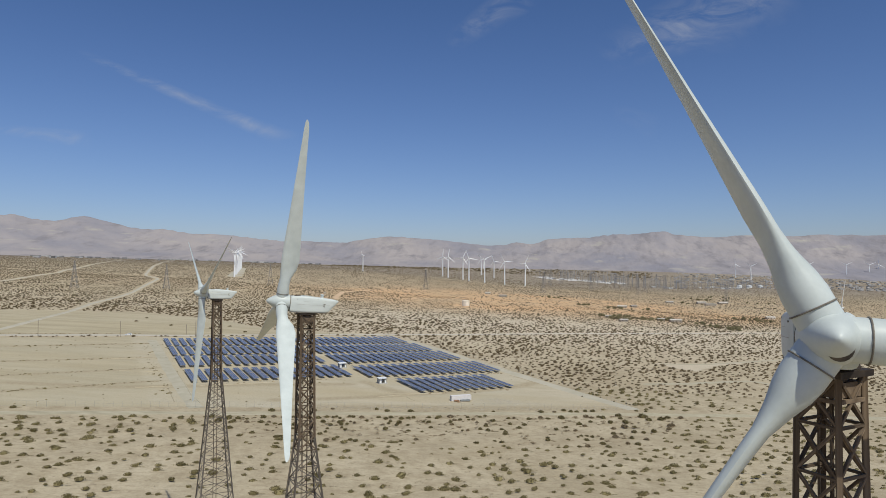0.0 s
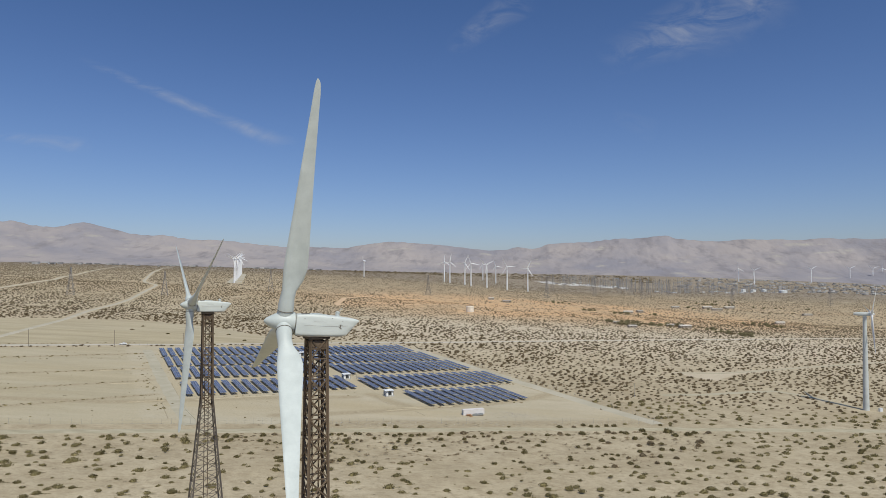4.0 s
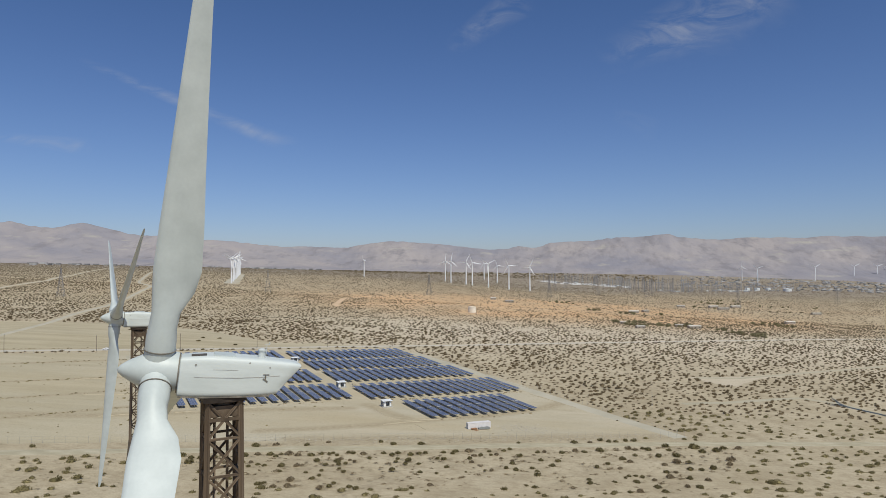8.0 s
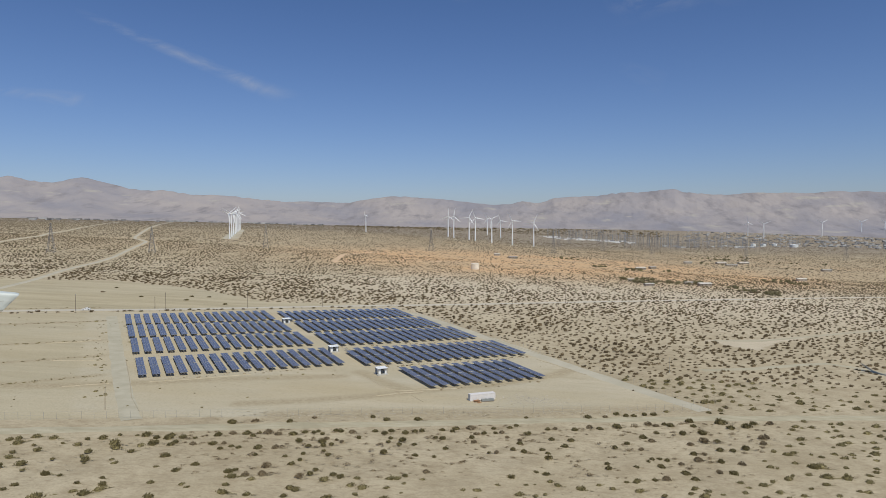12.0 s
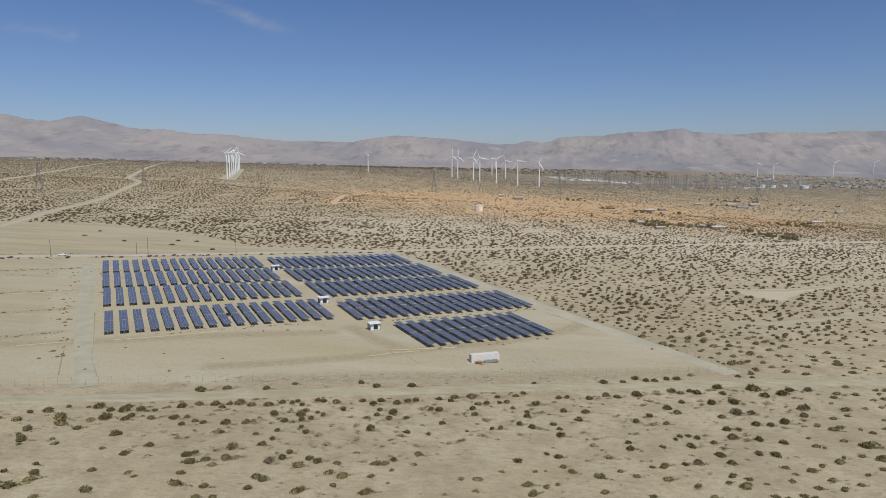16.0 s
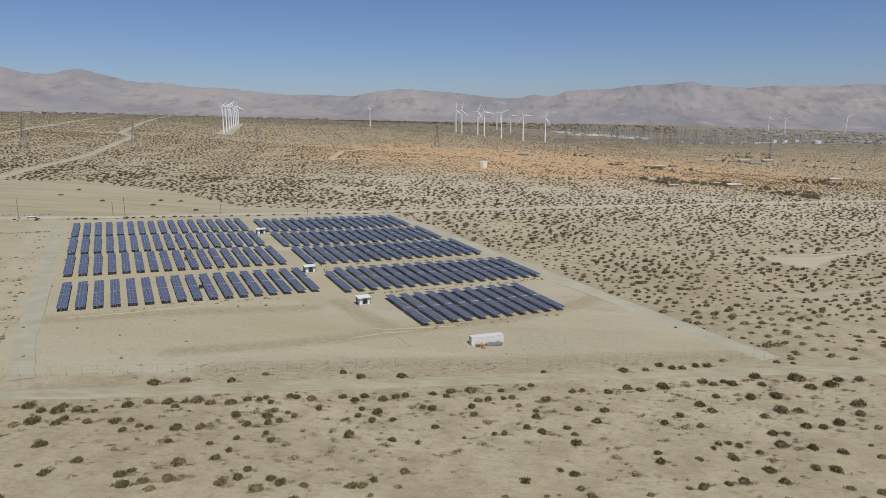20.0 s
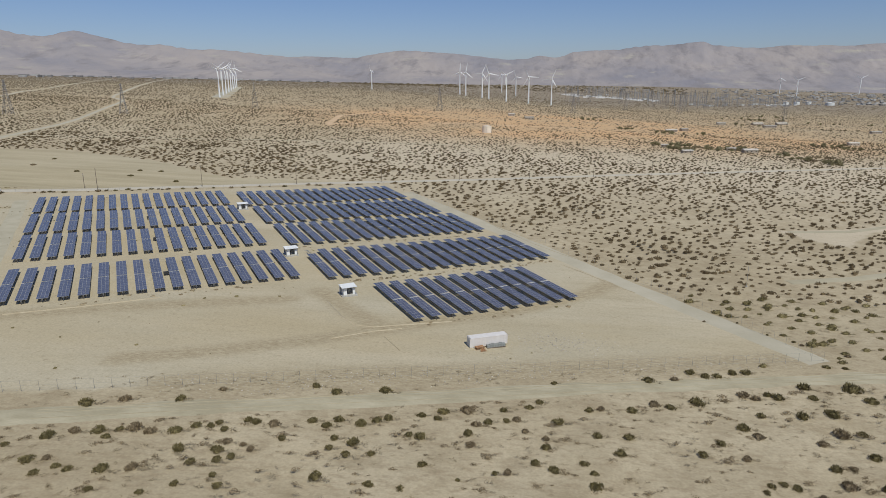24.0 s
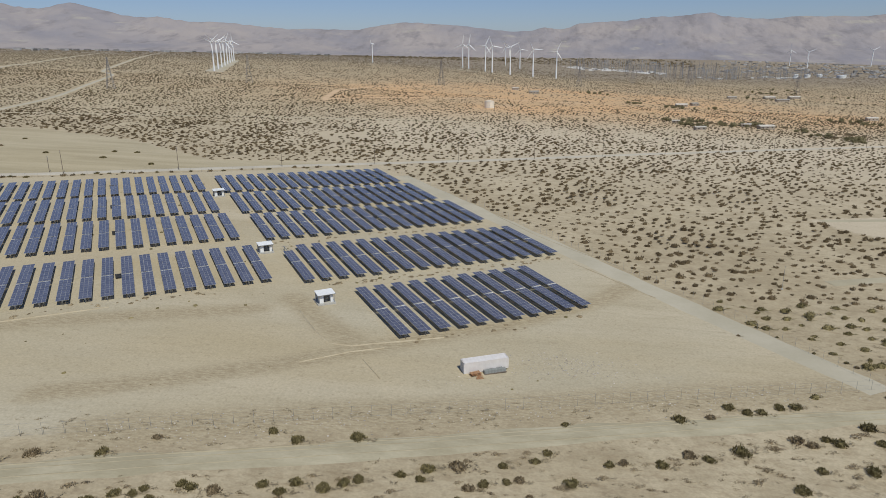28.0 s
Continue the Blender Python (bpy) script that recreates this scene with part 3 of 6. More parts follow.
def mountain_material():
    """Bare desert rock: mauve-brown faces, tan slopes and pale sandy washes, greyed with painted haze."""
    m = bpy.data.materials.new("hazed_desert_rock")
    m.use_nodes = True
    nt = m.node_tree
    N, L = nt.nodes.new, nt.links.new
    bs = nt.nodes["Principled BSDF"]
    bs.inputs["Roughness"].default_value, bs.inputs["Specular IOR Level"].default_value = 0.97, 0.05
    co = N("ShaderNodeTexCoord").outputs["Object"]

    def tex(scale, detail, stretch, lo, hi):
        mp = N("ShaderNodeMapping")
        mp.inputs["Scale"].default_value = stretch
        L(co, mp.inputs[0])
        n = N("ShaderNodeTexNoise")
        n.inputs["Scale"].default_value, n.inputs["Detail"].default_value, n.inputs["Roughness"].default_value = scale, detail, 0.62
        L(mp.outputs[0], n.inputs["Vector"])
        r = N("ShaderNodeMapRange")
        r.inputs["From Min"].default_value, r.inputs["From Max"].default_value = lo, hi
        L(n.outputs["Fac"], r.inputs["Value"])
        return r.outputs[0]

    def mix(f, a, b):
        n = N("ShaderNodeMix")
        n.data_type = "RGBA"
        L(f, n.inputs["Factor"])
        for key, v in (("A", a), ("B", b)):
            if isinstance(v, tuple):
                n.inputs[key].default_value = (*v, 1)
            else:
                L(v, n.inputs[key])
        return n.outputs["Result"]

    # distance haze is put into these rock colours
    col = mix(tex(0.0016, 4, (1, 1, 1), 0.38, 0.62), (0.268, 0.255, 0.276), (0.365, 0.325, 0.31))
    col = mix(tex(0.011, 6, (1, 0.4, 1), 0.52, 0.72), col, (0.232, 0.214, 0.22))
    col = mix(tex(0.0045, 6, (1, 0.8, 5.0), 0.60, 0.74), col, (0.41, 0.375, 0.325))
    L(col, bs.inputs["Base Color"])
    bump = N("ShaderNodeBump")
    bump.inputs["Strength"].default_value, bump.inputs["Distance"].default_value = 0.55, 9.0
    L(tex(0.022, 6, (1, 0.5, 1), 0.2, 0.8), bump.inputs["Height"])
    L(bump.outputs[0], bs.inputs["Normal"])
    return m


def build_mountains():
    # skyline: bearing in degrees east of straight ahead, and rise in thousandths
    az = [-180, -60, -37.7, -37.0, -36.0, -34.9, -34.2, -33.4, -32.5, -31.7, -30.3, -29.1, -27.9, -26.7, -25.8, -24.1, -23.0, -21.9, -20.6, -19.2, -17.3, -15.0, -12.6, -11.6, -10.6, -9.2, -7.7, -6.7, -5.2, -2.7, -1.2, 0.2, 1.0, 2.2, 3.4, 4.6, 5.4, 6.1, 7.1, 9.4, 10.8, 13.1, 14.9, 16.0, 16.9, 18.0, 19.7, 21.0, 21.8, 24.5, 26.4, 30.6, 60, 180]
    up = [45, 55, 60.5, 61.6, 57.2, 54.9, 55.3, 59.4, 63.0, 59.6, 53.4, 48.4, 47.3, 48.5, 46.4, 42.9, 43.9, 42.6, 39.5, 36.4, 32.5, 32.7, 31.2, 31.3, 35.6, 39.1, 41.7, 40.9, 38.3, 35.6, 32.1, 29.5, 28.5, 29.3, 33.5, 29.9, 32.4, 37.5, 39.0, 40.3, 44.2, 45.3, 48.9, 49.3, 45.0, 42.2, 39.3, 40.5, 41.7, 40.6, 41.3, 40.5, 50, 45]
    bearings = np.concatenate([np.arange(-180, -46, 1.5), np.arange(-46, 42, 0.12), np.arange(42, 180.1, 1.5)])
    nr = 78
    v = []
    for a in bearings:
        rise = float(np.interp(a, az, up)) / 1000
        s, c = math.sin(radians(a)), math.cos(radians(a))
        crest = 4560 + 160 * noise.noise((a * 0.11, 3.3, 0))
        for j in range(nr):
            r = 3600 + j / (nr - 1) * 1300
            x, y = r * s, 90 + r * c
            foot = float(terrain(x, y)) - 10
            top = 60 + rise * crest
            t = (r - 3600) / (crest - 3600)
            shape = 0.30 * t + 0.70 * t ** 2.1 if t < 1 else max(0.0, 1 - (t - 1) * 2.2)
            wx = x + 110 * noise.noise((x / 420, y / 420, 1.7))
            wy = y + 110 * noise.noise((x / 420, y / 420, 5.1))
            n1 = noise.ridged_multi_fractal((wx / 430, wy / 900, 0.4), 1.0, 2.1, 5, 0.9, 2.0, noise_basis="PERLIN_ORIGINAL")
            n2 = noise.fractal((wx / 120, wy / 260, 2.0), 0.9, 2.1, 4)
            n3 = noise.fractal((wx / 38, wy / 80, 6.0), 0.9, 2.1, 3)
            fade = min(1, t * 1.2) * (1 - 0.6 * math.exp(-((t - 1) * 5) ** 2)) * min(1.0, (top - foot) / 200)
            z = foot + (top - foot) * shape + fade * ((n1 - 0.9) * 24 + n2 * 11 + n3 * 4)
            v.append((x, y, min(z, 60 + (rise + 0.0007 * n3) * r) if t > 0.6 else z))
    nb = len(bearings)
    f = [(i * nr + j, (i + 1) * nr + j, (i + 1) * nr + j + 1, i * nr + j + 1) for i in range(nb - 1) for j in range(nr - 1)]
    me = bpy.data.meshes.new("mountain_range")
    me.from_pydata(v, [], f)
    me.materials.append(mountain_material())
    me.polygons.foreach_set("use_smooth", [True] * len(f))
    solid("mountain_range", me, Matrix(), "bare brown and mauve desert mountains, haze painted into their colour", "mountains", kind="structure")


build_mountains()


# ---- wind turbines ----
def blade_mesh(radius, material, chord=1.88, root=0.60, twist=14):
    """Blade along +z; x is the chord, leading edge at +x; y is the thickness."""
    st = [(0.025, 0.0), (0.045, 0.0), (0.075, 0.0), (0.10, 0.15), (0.135, 0.55), (0.18, 0.9), (0.23, 1.0), (0.32, 0.92), (0.45, 0.76), (0.6, 0.6), (0.75, 0.45), (0.88, 0.33), (0.95, 0.27), (0.985, 0.19), (1.0, 0.06)]
    rings = []
    n = 18
    for k, c in st:
        z = k * radius
        blend = min(1.0, max(0.0, (k - 0.075) / 0.13))
        blend = blend * blend * (3 - 2 * blend)
        c = chord * c
        thick = (0.30 - 0.18 * min(1, max(0, (k - 0.15) / 0.6))) * c
        tw = radians(twist) * max(0.0, 1 - k) ** 2.2
        ring = []
        for i in range(n):
            a = i / n * math.tau
            ca, sa = math.cos(a), math.sin(a)
            circle = (root * ca, root * sa)
            x01 = (1 - ca) / 2
            y = 5 * thick * (0.2969 * math.sqrt(x01) - 0.126 * x01 - 0.3516 * x01 ** 2 + 0.2843 * x01 ** 3 - 0.1015 * x01 ** 4)
            foil = (c * (0.30 - x01) + 0.05, y * (1 if sa >= 0 else -0.8))
            px, py = (circle[j] * (1 - blend) + foil[j] * blend for j in (0, 1))
            ring.append((px * math.cos(tw) - py * math.sin(tw), px * math.sin(tw) + py * math.cos(tw), z))
        rings.append(ring)
    return Build().rings(rings).mesh("blade", material, True)


def nacelle_mesh():
    """Nacelle along -x from the hub seam; a rounded box with a raked tail."""
    rings = []
    n = 40
    for x, w, top, bot, rake in ((0.0, 0.80, 0.62, -0.84, 0.0), (0.035, 0.86, 0.69, -0.92, 0), (0.55, 0.91, 0.76, -0.92, 0), (1.15, 0.95, 0.82, -0.90, 0), (2.3, 0.95, 0.82, -0.84, 0.0), (3.3, 0.89, 0.78, -0.79, 0.2), (4.1, 0.80, 0.70, -0.74, 0.8), (4.43, 0.74, 0.64, -0.70, 0.95), (4.49, 0.69, 0.58, -0.64, 0.98)):
        ring = []
        for i in range(n):
            a = i / n * math.tau
            c, s = math.cos(a), math.sin(a)
            e = 0.24
            yy = w * math.copysign(abs(c) ** e, c)
            zz = math.copysign(abs(s) ** e, s)
            zz = zz * top if zz > 0 else -zz * bot
            ring.append((-x + rake * (0.5 - (zz - bot) / (top - bot)), yy, zz))
        rings.append(ring)
    return Build().rings(rings).mesh("nacelle", M_NACELLE, True)


def spinner_mesh():
    prof = [(1.52, 0.03), (1.46, 0.14), (1.30, 0.28), (1.0, 0.47), (0.62, 0.66), (0.25, 0.79), (-0.2, 0.85), (-0.6, 0.84), (-0.8, 0.80)]
    n = 32
    return Build().rings([[(x, r * math.cos(i / n * math.tau), r * math.sin(i / n * math.tau)) for i in range(n)] for x, r in prof]).mesh("spinner", M_WHITE, True)


def lattice_tower(t, height, top_half=0.66, seed=0, flare=0.112):
    """Four legs with crossed bracing; slim above, flaring below a waist. z = 0 is the foot."""
    rnd = random.Random(seed)
    waist = height - 12.6
    half = lambda z: top_half + (height - z) * 0.011 if z > waist else top_half + 0.1386 + (waist - z) * flare
    levels = [height]
    while levels[-1] > 0.01:
        z = levels[-1]
        step = 1.55 if z > waist + 0.7 else 1.5 + (waist - z) * 0.07
        levels.append(max(0.0, z - step) if z - step > 1.0 else 0.0)
    corner = lambda z, i: Vector(((-1, 1, 1, -1)[i] * half(z), (-1, -1, 1, 1)[i] * half(z), z))
    legs = part("leg_frame", None, t)
    for i in range(4):
        beam_part("leg", legs, corner(waist, i), corner(height, i), 0.17, M_RUST)
        beam_part("leg", legs, corner(0, i), corner(waist, i), 0.16, M_STEEL_LOW)
    bracing = part("bracing", None, t)
    for za, zb in zip(levels, levels[1:]):
        w = 0.095 if za > waist else 0.075
        for i in range(4):
            j = (i + 1) % 4
            steel = M_RUST if za > waist else M_STEEL_LOW
            beam_part("brace", bracing, corner(za, i), corner(zb, j), w, steel)
            beam_part("brace", bracing, corner(za, j), corner(zb, i), w, steel)
            beam_part("strut", bracing, corner(zb, i), corner(zb, j), w, steel)
    b = Build().tube((0.25, 0.1, 0), (0.25, 0.1, height), 0.06, n=8)
    part("cable_pipe", b.mesh("cable_pipe", M_RUST, True), t)
    b = Build()
    for s in (-0.2, 0.2):
        b.beam((-0.3, s, 0), (-0.3, s, height), 0.05)
    for k in range(int(height / 0.6)):
        b.beam((-0.3, -0.2, 0.3 + k * 0.6), (-0.3, 0.2, 0.3 + k * 0.6), 0.03)
    part("ladder", b.mesh("ladder", M_RUST), t)
    b = Build().box((0, 0, height + 0.09), (1.72, 1.72, 0.20)).tube((0, 0, height + 0.18), (0, 0, height + 0.42), 0.86, 0.80, 28)
    part("yaw_platform", b.mesh("yaw_platform", M_RUST_DARK), t, label="dark greasy steel yaw platform")
    b = Build().box((0, 0, height - 0.42), (1.28, 1.28, 0.46)).tube((0, 0, height - 0.2), (0, 0, height), 0.5, n=20)
    part("yaw_drive_box", b.mesh("yaw_drive_box", M_RUST), t, label="rusty brown drive housing between the legs")
    b = Build()
    for i in range(4):
        p, q = corner(height - 0.75, i), corner(height - 0.75, (i + 1) % 4)
        b.beam(p, q, 0.13)
    part("collar_beam", b.mesh("collar_beam", M_RUST), t)


BLADE = blade_mesh(18.7, M_WHITE)
BLADE_TWISTED = blade_mesh(18.7, M_WHITE, chord=1.84, root=0.66, twist=15)
NACELLE, SPINNER = nacelle_mesh(), spinner_mesh()


def ring_mesh(r, tube, name, material):
    n, k = 32, 6
    rings = [[((r + tube * math.cos(j / k * math.tau)) * math.cos(i / n * math.tau), (r + tube * math.cos(j / k * math.tau)) * math.sin(i / n * math.tau), tube * math.sin(j / k * math.tau)) for j in range(k)] for i in range(n + 1)]
    return Build().rings(rings, closed=False).mesh(name, material, True)


WIDE_SEAM = ring_mesh(0.675, 0.028, "root_seam", M_SEAM)
ROOT_SEAM = ring_mesh(0.615, 0.026, "root_seam", M_SEAM)
HUB_SEAM = ring_mesh(0.81, 0.035, "hub_seam", M_SEAM)


def lattice_turbine(hub, yaw, tilt, azimuth, label, torn=False, seed=0, pitch=0.0, overhang=2.45, flare=0.112, aside=0.0):
    """hub: centre of the rotor; yaw: bearing of the nose from +x; azimuth: turn of the first blade from the top."""
    hub = Vector(hub)
    nose = Vector((math.cos(radians(yaw)), math.sin(radians(yaw)), 0))
    foot = hub - nose * overhang + Vector((-nose.y, nose.x, 0)) * aside
    ground = float(terrain(foot.x, foot.y))
    t = thing("lattice_wind_turbine", pose(foot.x, foot.y, ground - 0.2, 0, 0, 30.7), label, "wind turbine", "lattice turbines in a row")
    height = hub.z - 1.33 - (ground - 0.2)
    lattice_tower(t, height, seed=seed, flare=flare)
    inv = t.matrix_world.inverted()
    axis = inv @ Matrix.Translation(hub) @ pose(0, 0, 0, 0, -tilt, yaw)
    body = part("nacelle", NACELLE, t, axis @ pose(-0.82, 0, 0))
    part("hub_seam", HUB_SEAM, body, pose(0.02, 0, -0.03, 0, 90, 0))
    b = Build()
    for s in (-1, 1):
        line = [(-0.6, s * 0.913, -0.06), (-1.15, s * 0.951, -0.05), (-2.3, s * 0.951, -0.02), (-3.3, s * 0.892, 0.05), (-4.05, s * 0.81, 0.12)]
        for p, q in zip(line, line[1:]):
            b.beam(p, q, 0.022)
        b.beam((-1.3, s * 0.951, 0.28), (-2.3, s * 0.951, 0.30), 0.012)
    part("side_groove", b.mesh("side_groove", M_STREAK), body)
    for s in (-1, 1):
        b = Build()
        line = [(-0.06, s * 0.82, -0.90), (-0.55, s * 0.85, -0.90), (-1.15, s * 0.88, -0.88), (-2.3, s * 0.88, -0.82), (-3.2, s * 0.83, -0.775), (-3.7, s * 0.78, -0.74)]
        for p, q in zip(line, line[1:]):
            b.beam(p, q, 0.055)
        part("grimy_lower_edge", b.mesh("grimy_lower_edge", M_SEAM), body, label="oily brown lower edge")
    # a dark plate on the closed roof stands for the shaded slot
    b = Build().box((-0.72, 0.35, 0.785), (0.6, 0.5, 0.05), Euler((0, radians(6), 0)).to_matrix())
    part("roof_opening", b.mesh("roof_opening", M_HOLE), body, label="dark plate painted as a shaded roof slot")
    b = Build().box((-1.75, 0.3, 0.83), (0.85, 0.8, 0.06)).box((-1.75, -0.42, 0.825), (0.8, 0.5, 0.05))
    part("roof_hatch", b.mesh("roof_hatch", M_WHITE), body)
    b = Build()
    for s in (-1, 1):
        b.tube((-0.62, s * 0.9, 0.45), (-0.62, s * 0.95, 0.45), 0.03, n=8).tube((-2.75, s * 0.88, 0.62), (-2.75, s * 0.93, 0.62), 0.03, n=8).tube((-3.6, s * 0.82, 0.45), (-3.6, s * 0.875, 0.45), 0.03, n=8)
    part("bolt", b.mesh("bolt", M_SEAM), body)
    b = Build().tube((-3.3, 0, 0.7), (-3.3, 0, 1.05), 0.15, n=14).tube((-3.3, 0, 1.05), (-3.3, 0, 1.11), 0.18, n=14).tube((-3.3, 0, 1.11), (-3.3, 0, 1.17), 0.18, 0.06, n=14)
    part("roof_vent", b.mesh("roof_vent", M_GREY_PAINT, True), body)
    b = Build().beam((-3.45, 0.2, 0.65), (-3.45, 0.2, 1.40), 0.022).beam((-3.55, 0.2, 1.35), (-3.35, 0.2, 1.35), 0.018).tube((-3.55, 0.2, 1.35), (-3.55, 0.2, 1.45), 0.03, n=8)
    part("wind_sensor", b.mesh("wind_sensor", M_GREY_PAINT), body)
    b = Build().beam((-3.45, 0.875, -0.08), (-3.45, 0.875, 0.16), 0.05).beam((-3.35, 0.885, 0.15), (-3.6, 0.86, 0.15), 0.04).beam((-3.35, 0.885, -0.02), (-3.55, 0.865, -0.14), 0.05)
    part("side_latch", b.mesh("side_latch", M_SEAM), body)
    spin = part("spinner", SPINNER, t, axis)
    if torn:
        # dark sheet laid over the spinner as the shade within the tear
        b = Build()
        pts = []
        for k in range(9):
            a = radians(-22 + k * 10.5)
            for r in (0.50 - 0.10 * math.sin(k / 8 * math.pi), 0.50 + 0.13 * math.sin(k / 8 * math.pi)):
                x = 0.92 - (r - 0.45) * 1.15
                pts.append((x + 0.035, r * math.sin(a) * 1.04, -r * math.cos(a) * 1.04))
        b.add(pts, [(2 * k, 2 * k + 1, 2 * k + 3, 2 * k + 2) for k in range(8)])
        part("torn_opening", b.mesh("torn_opening", M_HOLE), spin, label="jagged tear in the spinner, its shade a dark sheet")
    for k in range(3):
        blade = part("blade", BLADE_TWISTED if torn else BLADE, t, axis @ pose(0, 0, 0, azimuth + k * 120, 0, 0) @ pose(0, 0, 0, 0, 0, pitch))
        part("root_seam", WIDE_SEAM if torn else ROOT_SEAM, blade, pose(0, 0, 0.93))
    return t


lattice_turbine((-11.38, 69.61, 55.80), 204.5, 5.9, -11.3, "white three-bladed turbine on a rusty brown lattice tower, stopped", seed=1, overhang=2.54)
lattice_turbine((-39.16, 114.88, 54.45), 215.5, 4.4, 60.0, "white three-bladed turbine on a tall rusty lattice tower, blades feathered", seed=2, pitch=52.0, flare=0.088)
lattice_turbine((19.0, 22.6, 57.76), 251.0, 5.0, 27.2, "weathered white turbine with a torn spinner on rusty lattice", torn=True, seed=3, pitch=4.0, overhang=2.3, aside=0.32)


def tubular_turbine(x, y, hub, radius, yaw, azimuth, label, group, near=False):
    t = thing("tubular_wind_turbine", at(x, y, yaw, -0.3), label, "wind turbine", group)
    r = hub * 0.024
    key = (round(hub), round(radius), near)
    if key not in TUBULAR:
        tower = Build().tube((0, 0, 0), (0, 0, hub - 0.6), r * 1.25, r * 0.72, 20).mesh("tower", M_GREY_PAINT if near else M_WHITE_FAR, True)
        L = hub * 0.115
        box = Build()
        box.rings([[(x0, w * math.copysign(abs(math.cos(a)) ** 0.5, math.cos(a)), h * math.copysign(abs(math.sin(a)) ** 0.5, math.sin(a))) for a in [k / 12 * math.tau for k in range(12)]] for x0, w, h in ((L * 0.42, L * 0.10, L * 0.11), (L * 0.36, L * 0.17, L * 0.17), (-L * 0.5, L * 0.17, L * 0.17), (-L * 0.85, L * 0.12, L * 0.12))])
        hubm = Build().tube((0, 0, 0), (L * 0.22, 0, 0), L * 0.13, L * 0.12, 14).tube((L * 0.22, 0, 0), (L * 0.38, 0, 0), L * 0.12, L * 0.03, 14)
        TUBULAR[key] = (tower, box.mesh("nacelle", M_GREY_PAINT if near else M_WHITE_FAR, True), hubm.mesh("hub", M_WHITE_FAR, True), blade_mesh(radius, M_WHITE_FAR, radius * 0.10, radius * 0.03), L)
    tower, box, hubm, blade, L = TUBULAR[key]
    part("tower", tower, t)
    part("nacelle", box, t, pose(0, 0, hub))
    part("hub", hubm, t, pose(L * 0.42, 0, hub))
    for k in range(3):
        part("blade", blade, t, pose(L * 0.55, 0, hub) @ pose(0, 0, 0, azimuth + 120 * k, 0, 0) @ pose(0, 0, 0, 0, 0, 65))
    return t


TUBULAR = {}
tubular_turbine(190.2, 348.5, 46.6, 19, -19, 40, "pale grey tubular turbine standing idle among scrub", "", True)
b = Build().box((0, 0, 0.6), (1.6, 1.1, 1.9)).box((0, 0, 1.6), (1.8, 1.3, 0.12))
solid("transformer_box", b.mesh("transformer_box", M_CABINET), at(196.0, 347.0, 20), "small pale transformer cabinet beside the tower", "cabinet")
rnd = random.Random(11)
for k in range(8):
    d = k / 7
    x, y = -464 - 212 * d, 1246 + 612 * d
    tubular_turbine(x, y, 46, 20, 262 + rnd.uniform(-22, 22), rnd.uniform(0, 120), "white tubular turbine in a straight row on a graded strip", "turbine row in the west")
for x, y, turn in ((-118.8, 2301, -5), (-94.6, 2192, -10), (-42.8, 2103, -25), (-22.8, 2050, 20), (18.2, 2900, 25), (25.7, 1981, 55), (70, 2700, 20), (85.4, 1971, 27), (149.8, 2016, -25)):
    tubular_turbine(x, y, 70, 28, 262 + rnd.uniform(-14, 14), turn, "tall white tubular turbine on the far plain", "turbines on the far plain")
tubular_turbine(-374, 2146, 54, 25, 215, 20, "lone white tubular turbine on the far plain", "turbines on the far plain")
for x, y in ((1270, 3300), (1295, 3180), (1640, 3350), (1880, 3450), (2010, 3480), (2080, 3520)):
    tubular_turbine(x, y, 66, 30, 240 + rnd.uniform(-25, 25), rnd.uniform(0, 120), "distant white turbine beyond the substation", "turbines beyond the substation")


# ---- solar field ----
MOD_L, MOD_W, GAP = 1.60, 0.88, 0.025
ROW_N = 9


def module_mesh():
    b = Build()
    b.box((0, 0, 0), (MOD_W, MOD_L, 0.045), mi=1)
    w, l = MOD_W / 2 - 0.03, MOD_L / 2 - 0.03
    b.add([(-w, -l, 0.026), (w, -l, 0.026), (w, l, 0.026), (-w, l, 0.026)], [(0, 1, 2, 3)])
    return b.mesh("module", [M_CELL, M_FRAME])


MODULE = module_mesh()
TABLE_LEN = ROW_N * (MOD_L + GAP)


def table_build(b=None):
    b = b or Build()
    for i in range(3):
        for j in range(ROW_N):
            x, y = (i - 1) * (MOD_W + GAP), (j + 0.5) * (MOD_L + GAP) - TABLE_LEN / 2
            b.box((x, y, 0), (MOD_W, MOD_L, 0.045), mi=1)
            w, l = MOD_W / 2 - 0.03, MOD_L / 2 - 0.03
            b.add([(x - w, y - l, 0.026), (x + w, y - l, 0.026), (x + w, y + l, 0.026), (x - w, y + l, 0.026)], [(0, 1, 2, 3)])
    return b


TABLE = table_build().mesh("module_table", [M_CELL, M_FRAME])
TUBE = Build().tube((0, -15.4, 0), (0, 15.4, 0), 0.085, n=8).mesh("torque_tube", M_GALV, True)
POST = Build().beam((0, 0, -0.5), (0, 0, 0.96), 0.13, 0.09).box((0, 0, 0.94), (0.3, 0.16, 0.12)).mesh("post", M_GALV)
RAIL = Build()
for yy in (-14.6, -11, -7.5, -4, -0.9, 0.9, 4, 7.5, 11, 14.6):
    RAIL.box((0, yy, -0.05), (2.6, 0.07, 0.06))
RAIL = RAIL.mesh("rail_frame", M_GALV)
LINK = Build().box((0, 0, -0.02), (2.75, 0.24, 0.03)).mesh("mid_walkway", M_CABINET)


